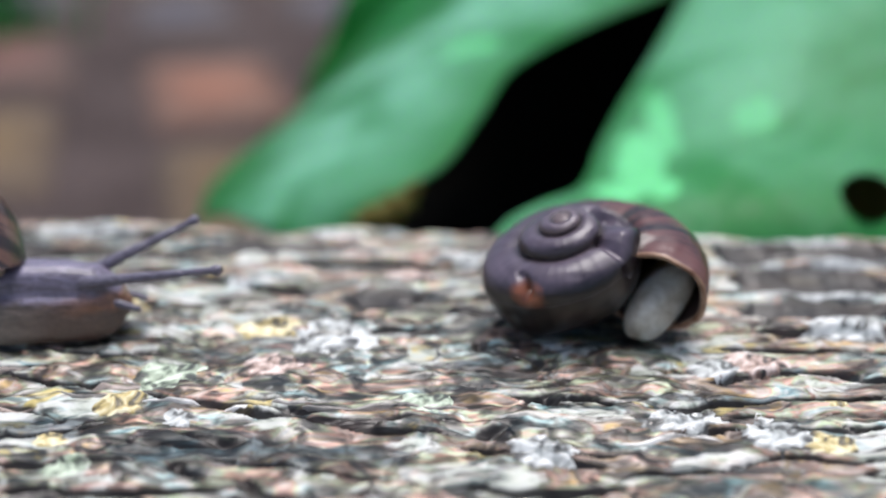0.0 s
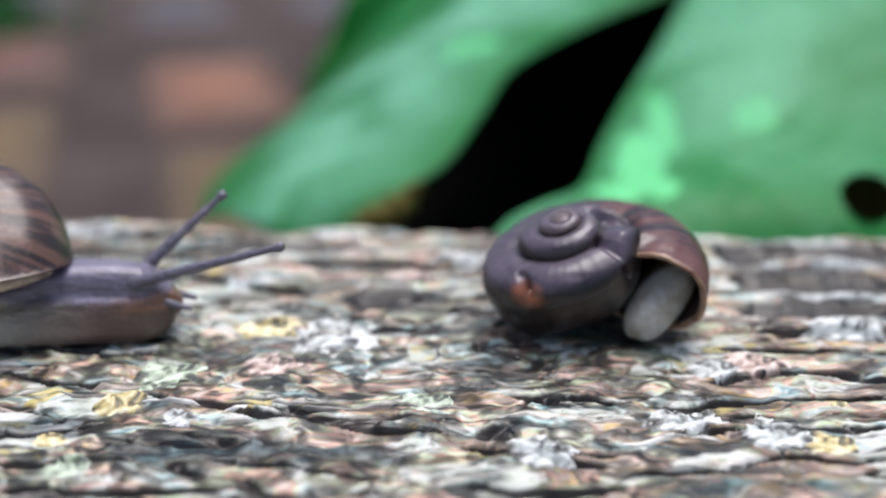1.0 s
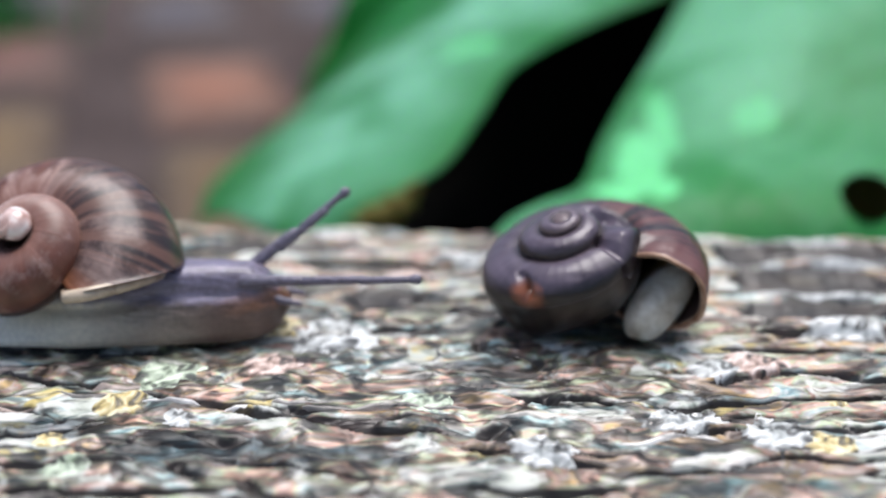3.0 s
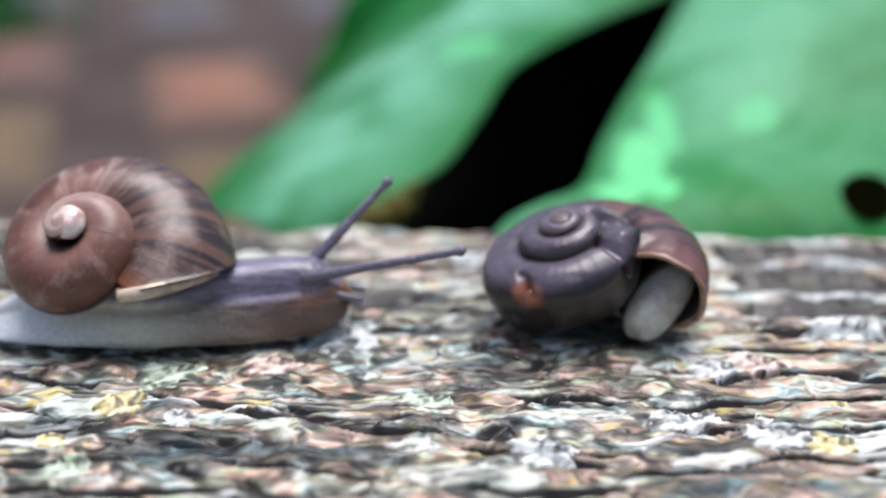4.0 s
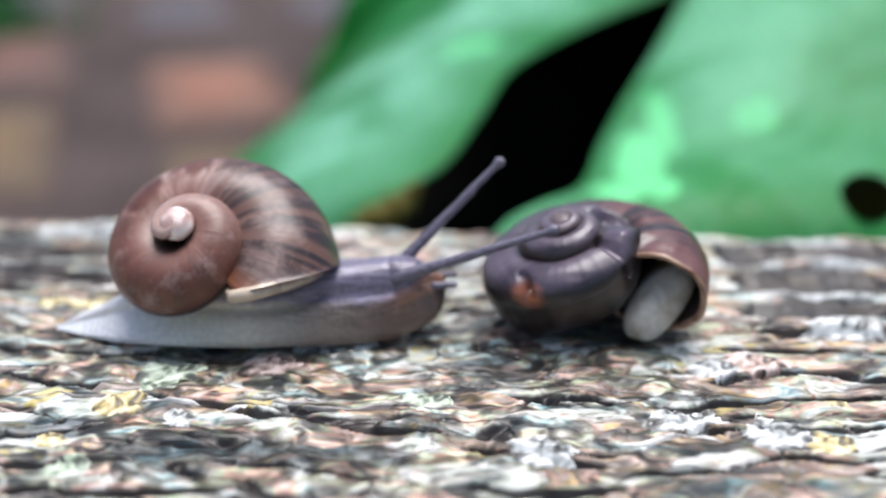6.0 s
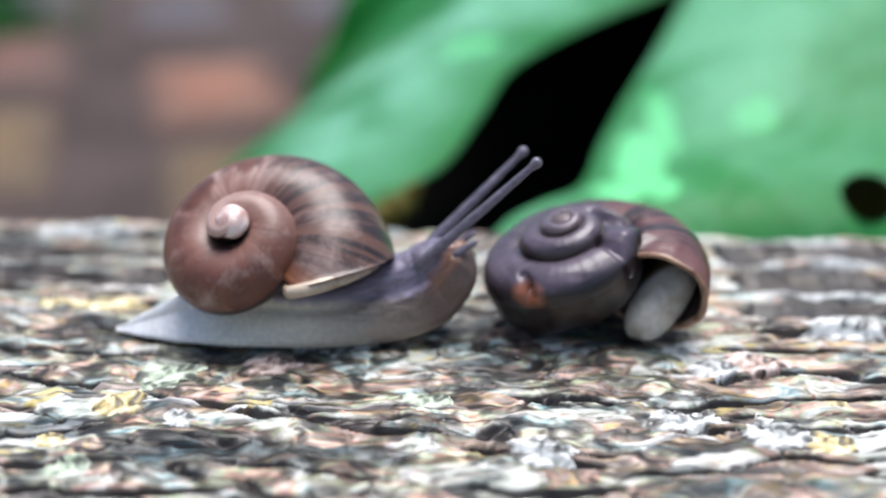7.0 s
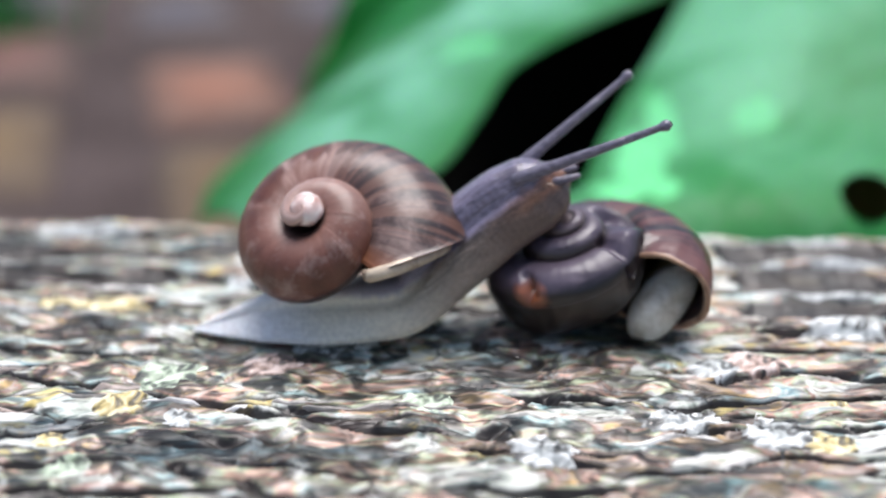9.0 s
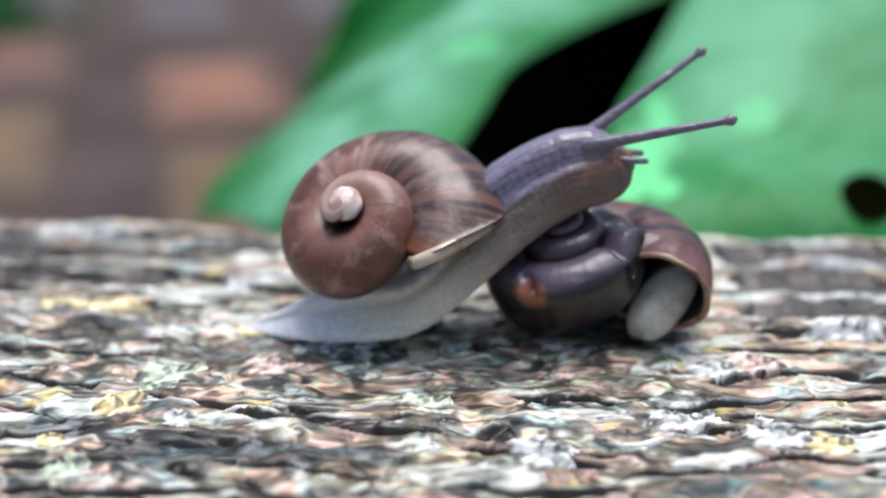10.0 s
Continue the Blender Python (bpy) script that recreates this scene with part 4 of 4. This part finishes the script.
LENGTH = 62.0                                     # millimetres, tail to lip of the foot


def body_size(s):
    """Half width and height, in millimetres, of the body s millimetres from the tail."""
    f = s / LENGTH
    half = np.interp(f, [0, 0.05, 0.15, 0.3, 0.5, 0.7, 0.85, 0.93, 0.97, 0.99, 1.0], [0.7, 2.6, 5.2, 7.0, 7.5, 6.5, 5.5, 4.9, 3.9, 2.7, 1.5])
    high = np.interp(f, [0, 0.05, 0.15, 0.25, 0.4, 0.55, 0.62, 0.69, 0.75, 0.85, 0.92, 0.96, 0.985, 1.0], [0.6, 2.5, 5.7, 7.4, 7.9, 8.2, 9.6, 11.1, 11.4, 11.3, 10.7, 8.7, 5.8, 2.6])
    lift = np.interp(f, [0.92, 0.96, 0.985, 1.0], [0.0, 0.5, 1.5, 3.0])
    return half, high, lift


SECTION = smooth_curve([(0, 0), (0.6, 0.0), (0.96, 0.01), (1.0, 0.10), (0.96, 0.26), (0.88, 0.46), (0.75, 0.60), (0.60, 0.645), (0.62, 0.70), (0.63, 0.80), (0.50, 0.92), (0.28, 0.985), (0, 1.0)], 22)


def segment_mesh(i):
    """One short overlapping slice of the body; its origin lies on the sole."""
    s0 = LENGTH * (i + 0.5) / SEGMENTS
    half_ring = np.concatenate([SECTION, SECTION[-2:0:-1] * np.array([-1, 1])])
    n = len(half_ring)
    offsets = np.array([-1.15, -0.8, -0.4, 0, 0.4, 0.8, 1.15])
    verts, rest = [], []
    for o in offsets:
        w, h, up = body_size(np.clip(s0 + o, 0, LENGTH))
        tuck = 1 - 0.00004 * (o / 0.4) ** 6
        for y, z in half_ring:
            lean = 1 - float(np.interp((s0 + o) / LENGTH, [0, 0.28, 0.46], [0.6, 0.5, 0.0])) * min(z / 0.6, 1)
            verts.append((o * MM, y * w * tuck * lean * MM, (up + z * h * tuck + (1 - tuck) * h * 0.4) * MM))
            rest.append((s0 + o, y * w, up + z * h))
    faces = grid_faces(len(offsets), n, True)
    faces.append(tuple(range(n))[::-1])
    faces.append(tuple((len(offsets) - 1) * n + j for j in range(n)))
    return mesh_from("body_segment", verts, faces, SKIN, True, None, {"rest": ("FLOAT_VECTOR", rest)})


def head_mesh():
    """The front of the body in one piece, blunt and rounded; its origin lies on the sole where the slices end."""
    s0 = LENGTH * (HEAD + 0.5) / SEGMENTS
    half_ring = np.concatenate([SECTION, SECTION[-2:0:-1] * np.array([-1, 1])])
    n = len(half_ring)
    offsets = np.concatenate([np.linspace(-2.8, LENGTH - s0, 34), LENGTH - s0 + np.array([0.25, 0.42, 0.5])])
    verts, rest = [], []
    for k, o in enumerate(offsets):
        w, h, up = body_size(np.clip(s0 + o, 0, LENGTH))
        tuck = {34: 0.86, 35: 0.58, 36: 0.2}.get(k, 1.0) * (1 - 0.07 * min(1, max(0, (-0.8 - o) / 2.0)))
        cheek = 1 + 0.10 * math.exp(-((s0 + o - 57.5) / 1.6) ** 2)
        for y, z in half_ring:
            swell = cheek if z > 0.55 else 1.0
            verts.append((o * MM, y * w * tuck * swell * MM, (up + z * h * tuck + (1 - tuck) * h * 0.5) * MM))
            rest.append((s0 + o, y * w, up + z * h))
    faces = grid_faces(len(offsets), n, True) + [tuple(range(n))[::-1], tuple((len(offsets) - 1) * n + j for j in range(n))]
    return mesh_from("head", verts, faces, SKIN, True, None, {"rest": ("FLOAT_VECTOR", rest)})


def tube(name, length, r0, r1, material, bulb=0.0):
    """A tapered rod along +z from the origin, with rounded ends and perhaps a bulb at the top."""
    prof = [(-r0 * 0.7, r0 * 0.55), (0, r0)] + [(length * f, r0 + (r1 - r0) * f) for f in (0.2, 0.4, 0.6, 0.8)]
    if bulb:
        prof += [(length - bulb * 2.0, r1), (length - bulb * 1.3, bulb * 0.8), (length - bulb * 0.6, bulb), (length - bulb * 0.2, bulb * 0.9), (length + bulb * 0.25, bulb * 0.5), (length + bulb * 0.4, bulb * 0.05)]
    else:
        prof += [(length, r1), (length + r1 * 0.6, r1 * 0.6), (length + r1 * 0.8, r1 * 0.05)]
    n = 14
    verts = [(r * math.cos(2 * math.pi * j / n), r * math.sin(2 * math.pi * j / n), z) for z, r in prof for j in range(n)]
    return mesh_from(name, verts, grid_faces(len(prof), n, True) + [tuple(range(n))[::-1]], material)


def crawling_snail():
    snail = tagged(new("crawling_snail"), "brown garden snail crawling along the timber with feelers out", "snail")
    sit = CRAWL_TURN.to_3x3().inverted() @ (-UP * 0.95 - VIEW * 0.13 + RIGHT * 0.07)
    v, f, uv, lv, lf = shell_parts(0.0210, 2.261, 2.0, 1.452, 0.967, 0.918, cut=0.0118, extra=0.71, down=sit, per_turn=90, ring=72, ease=-0.0015, closing=0.95)
    shell = part("shell", mesh_from("shell", v, f, SHELL_BROWN, True, uv), snail, "brown banded coiled shell with a pale apex")
    # the lip thins out towards both ends
    rims = lv.reshape(10, -1, 3)
    middle = rims.mean(axis=0)
    along = middle @ np.array(CRAWL_TURN.to_3x3().inverted() @ RIGHT)
    along = (along - along.mean()) / np.abs(along - along.mean()).max()
    lv = (middle + (rims - middle) * (0.25 + 0.75 * np.sqrt(np.clip(1 - along ** 2, 0, 1)))[:, None]).reshape(-1, 3)
    part("lip", mesh_from("lip", lv, lf, LIP_PALE), shell, "cream shell lip").location = CRAWL_TURN.to_3x3().inverted() @ (RIGHT * -0.0024)
    tip = part("apex", lump("apex", APEX_PALE, 0.0026, 0.0026, 0.0021, 2.0, 0.06), shell, "pale polished shell apex")
    tip.location = CRAWL_TURN.to_3x3().inverted() @ (RIGHT * 0.0004 - UP * 0.0009 - VIEW * 0.0022)
    pieces = [part("body_segment", segment_mesh(i), snail) for i in range(HEAD)] + [part("head", head_mesh(), snail, "brown blunt head with a bluish sky sheen painted on its back")]
    feelers = {}
    for side in ("near", "far"):
        feelers[side] = [part("tentacle_base", tube("tentacle_base", 9.5 * MM, 1.12 * MM, 0.72 * MM, TENTACLE), snail),
                         part("tentacle_middle", tube("tentacle_middle", 9.5 * MM, 0.80 * MM, 0.62 * MM, TENTACLE), snail),
                         part("tentacle_tip", tube("tentacle_tip", 9.0 * MM, 0.64 * MM, 0.50 * MM, TENTACLE, 0.85 * MM), snail)]
        part("eye", lump("eye", EYE, 0.45 * MM, 0.45 * MM, 0.3 * MM, 1.0), feelers[side][2], "dark eye spot").matrix_basis = pose(0, 0, 9.1 * MM)
    lower = [part("lower_tentacle", tube("lower_tentacle", 3.6 * MM, 0.65 * MM, 0.45 * MM, TENTACLE), snail) for _ in range(2)]
    return snail, shell, pieces, feelers, lower


# Places are in millimetres: x along the timber, z up from it.
SOLE = [
    (0.0, [(-109.1, 0.2), (-85.0, -0.7), (-62.6, -0.7), (-48.3, -0.3)]),
    (0.5, [(-104.3, 0.2), (-80.7, -0.7), (-57.4, -0.7), (-43.1, 0.0)]),
    (1.0, [(-101.7, 0.2), (-78.1, -0.7), (-54.8, -0.7), (-40.5, -0.2)]),
    (1.5, [(-96.5, 0.2), (-72.9, -0.7), (-50.5, -0.7), (-35.7, 0.0)]),
    (2.0, [(-91.8, 0.2), (-67.8, -0.7), (-45.3, -0.7), (-31.8, 0.0)]),
    (2.5, [(-89.2, 0.2), (-65.2, -0.7), (-42.7, -0.5), (-28.8, 0.6)]),
    (4.0, [(-75.8, 0.2), (-54.8, -0.7), (-33.2, -0.3), (-13.9, 1.7)]),
    (4.5, [(-72.0, 0.2), (-50.5, -0.7), (-28.8, -0.3), (-9.7, 2.1)]),
    (5.0, [(-67.6, 0.4), (-46.2, -0.7), (-24.5, -0.2), (-4.8, 2.1)]),
    (5.5, [(-63.7, 0.4), (-41.8, -0.7), (-19.3, -0.2), (-0.8, 2.4)]),
    (6.3, [(-56.4, 0.2), (-34.9, -0.7), (-10.7, 0.0), (-2.9, 1.4), (2.6, 5.6)]),
    (7.0, [(-50.0, 0.0), (-31.4, -0.5), (-12.4, 0.2), (-3.0, 1.6), (3.0, 5.6), (6.8, 11.1)]),
    (7.5, [(-46.1, -0.3), (-28.9, -0.5), (-12.4, 0.4), (-3.8, 2.1), (1.8, 6.1), (6.4, 11.1), (9.3, 15.2)]),
    (8.0, [(-44.6, -0.3), (-28.8, -0.4), (-12.4, 0.4), (-3.8, 2.4), (3.1, 7.9), (8.9, 13.4), (14.3, 18.7)]),
    (8.5, [(-41.4, -0.3), (-26.3, -0.4), (-12.4, 0.4), (-3.8, 2.4), (3.5, 8.4), (10.6, 14.7), (17.9, 20.5)]),
    (9.0, [(-37.9, -0.3), (-24.5, -0.2), (-11.6, 0.7), (-3.3, 2.7), (3.9, 8.6), (12.2, 15.6), (20.8, 21.3)]),
    (9.5, [(-32.7, 0.2), (-21.1, -0.2), (-11.6, 0.7), (-3.3, 2.7), (4.8, 9.3), (13.9, 16.9), (20.4, 20.9), (26.1, 23.1)]),
    (10.0, [(-30.1, 0.4), (-21.1, 0.0), (-10.7, 0.7), (-2.9, 2.8), (5.6, 9.8), (14.7, 17.8), (22.0, 21.6), (29.4, 23.5)]),
]
APEX = [(0.0, (-86.2, 21.9)), (0.5, (-82.9, 21.9)), (1.0, (-79.0, 21.9)), (1.5, (-75.8, 21.9)), (2.0, (-71.8, 21.9)), (2.5, (-66.7, 21.6)),
        (4.0, (-54.0, 21.9)), (4.5, (-50.4, 21.5)), (5.0, (-45.4, 21.6)), (5.5, (-41.8, 21.5)), (6.3, (-36.1, 21.8)), (7.0, (-30.5, 22.0)),
        (7.5, (-28.0, 22.6)), (8.0, (-25.5, 23.3)), (8.5, (-22.4, 23.6)), (9.0, (-19.8, 23.9)), (9.5, (-17.3, 24.4)), (10.0, (-14.4, 24.7))]
NOSE_UP = [(0.0, 5), (5.5, 5), (7.0, 8), (7.5, 9), (8.0, 9), (8.5, 9), (9.0, 12), (9.5, 15), (10.0, 19)]
NEAR_TIP = [(0.0, (-32.7, 12.5)), (0.5, (-25.9, 14.9)), (1.0, (-23.4, 16.1)), (1.5, (-16.2, 10.0)), (2.0, (-13.7, 8.7)), (2.5, (-7.8, 9.4)),
            (4.0, (3.0, 15.5)), (4.5, (7.9, 18.0)), (5.0, (10.7, 19.3)), (5.5, (16.6, 15.4)), (6.3, (15.1, 22.7)), (7.0, (13.7, 29.1)),
            (7.5, (15.4, 27.8)), (8.0, (21.2, 32.8)), (8.5, (26.8, 33.2)), (9.0, (31.9, 34.4)), (9.5, (34.3, 34.3)), (10.0, (41.0, 35.1))]
FAR_TIP = [(0.0, (-38.3, 16.0)), (0.5, (-37.3, 17.0)), (1.0, (-33.8, 20.2)), (1.5, (-25.4, 18.5)), (2.0, (-19.7, 16.9)), (2.5, (-17.7, 19.0)),
           (4.0, (-8.2, 22.4)), (4.5, (-1.6, 24.3)), (5.0, (1.2, 24.5)), (5.5, (6.4, 24.9)), (6.3, (10.0, 25.8)), (7.0, (12.6, 27.2)),
           (7.5, (17.9, 29.6)), (8.0, (21.6, 30.1)), (8.5, (24.8, 34.2)), (9.0, (28.0, 38.9)), (9.5, (34.2, 40.0)), (10.0, (38.7, 42.5))]


def between(rows, t):
    """The value at t, in straight lines between the rows."""
    times = [r[0] for r in rows]
    vals = np.asarray([r[1] for r in rows], dtype=float)
    if vals.ndim == 1:
        return float(np.interp(t, times, vals))
    return np.array([np.interp(t, times, vals[:, k]) for k in range(vals.shape[1])])


def motions():
    snail, shell, pieces, feelers, lower = crawling_snail()
    times = [r[0] for r in SOLE]
    base = {t: Matrix.Translation((between(APEX, t)[0] * MM, 0, 0)) for t in times}
    walk(snail, [(t, base[t]) for t in times])
    rows = []
    for t in times:
        x, z = between(APEX, t)
        m = Matrix.Translation((x * MM, -0.011, z * MM)) @ pose(0, 0, 0, 0, -between(NOSE_UP, t)) @ SEAT @ CRAWL_TURN
        rows.append((t, base[t].inverted() @ m))
    walk(shell, rows)
    poses = {}
    for t, points in SOLE:
        c = smooth_curve(points, SEGMENTS * 4 + 1)
        for i in range(SEGMENTS):
            k = i * 4 + 2
            a, b = c[max(0, k - 8)], c[min(len(c) - 1, k + 8)]
            tilt = math.degrees(math.atan2(b[1] - a[1], b[0] - a[0]))
            poses[t, i] = pose(c[k][0] * MM, BODY_Y, max(c[k][1], 0) * MM, 0, -tilt, 0)
        k = HEAD * 4 + 2
        a, b = c[k], c[-1]
        tilt = math.degrees(math.atan2(b[1] - a[1], b[0] - a[0]))
        poses[t, HEAD] = pose(a[0] * MM, BODY_Y, max(a[1], 0) * MM, 0, -tilt, 0)
    for i, ob in enumerate(pieces):
        walk(ob, [(t, base[t].inverted() @ poses[t, i]) for t in times])
    for side, y, tips in (("near", -2.6, NEAR_TIP), ("far", 2.2, FAR_TIP)):
        tracks = [[], [], []]
        for t in times:
            root = poses[t, HEAD] @ Vector((2.2 * MM, y * MM, 8.7 * MM))
            x, z = between(tips, t)
            tip = Vector((x * MM, (-0.009 if side == "near" else 0.004), z * MM))
            way = tip - root
            turn = way.to_track_quat("Z", "Y").to_matrix().to_4x4()
            reach = way.length
            for k, at in enumerate((0.0, (reach - 0.0085) / 2, reach - 0.0090)):
                tracks[k].append((t, base[t].inverted() @ Matrix.Translation(root + way.normalized() * at) @ turn))
        for ob, rows in zip(feelers[side], tracks):
            walk(ob, rows)
    for ob, y in zip(lower, (-2.2, 2.2)):
        walk(ob, [(t, base[t].inverted() @ poses[t, HEAD] @ pose(0.0068, y * MM, 0.0052, 0, 108, 0)) for t in times])
    nudge = [(0.0, 0.0), (5.5, 0.0), (7.0, 0.2), (8.0, 0.5), (10.0, 0.55)]
    walk(RESTING, [(t, pose(d * MM, 0, 0)) for t, d in nudge])


# ---------------------------------------------------------------- the place
ground_sheet()
timber()
lichen_patches()
soil_bed()
plants()
grass_tuft()
RESTING = resting_snail()
paving()
motions()
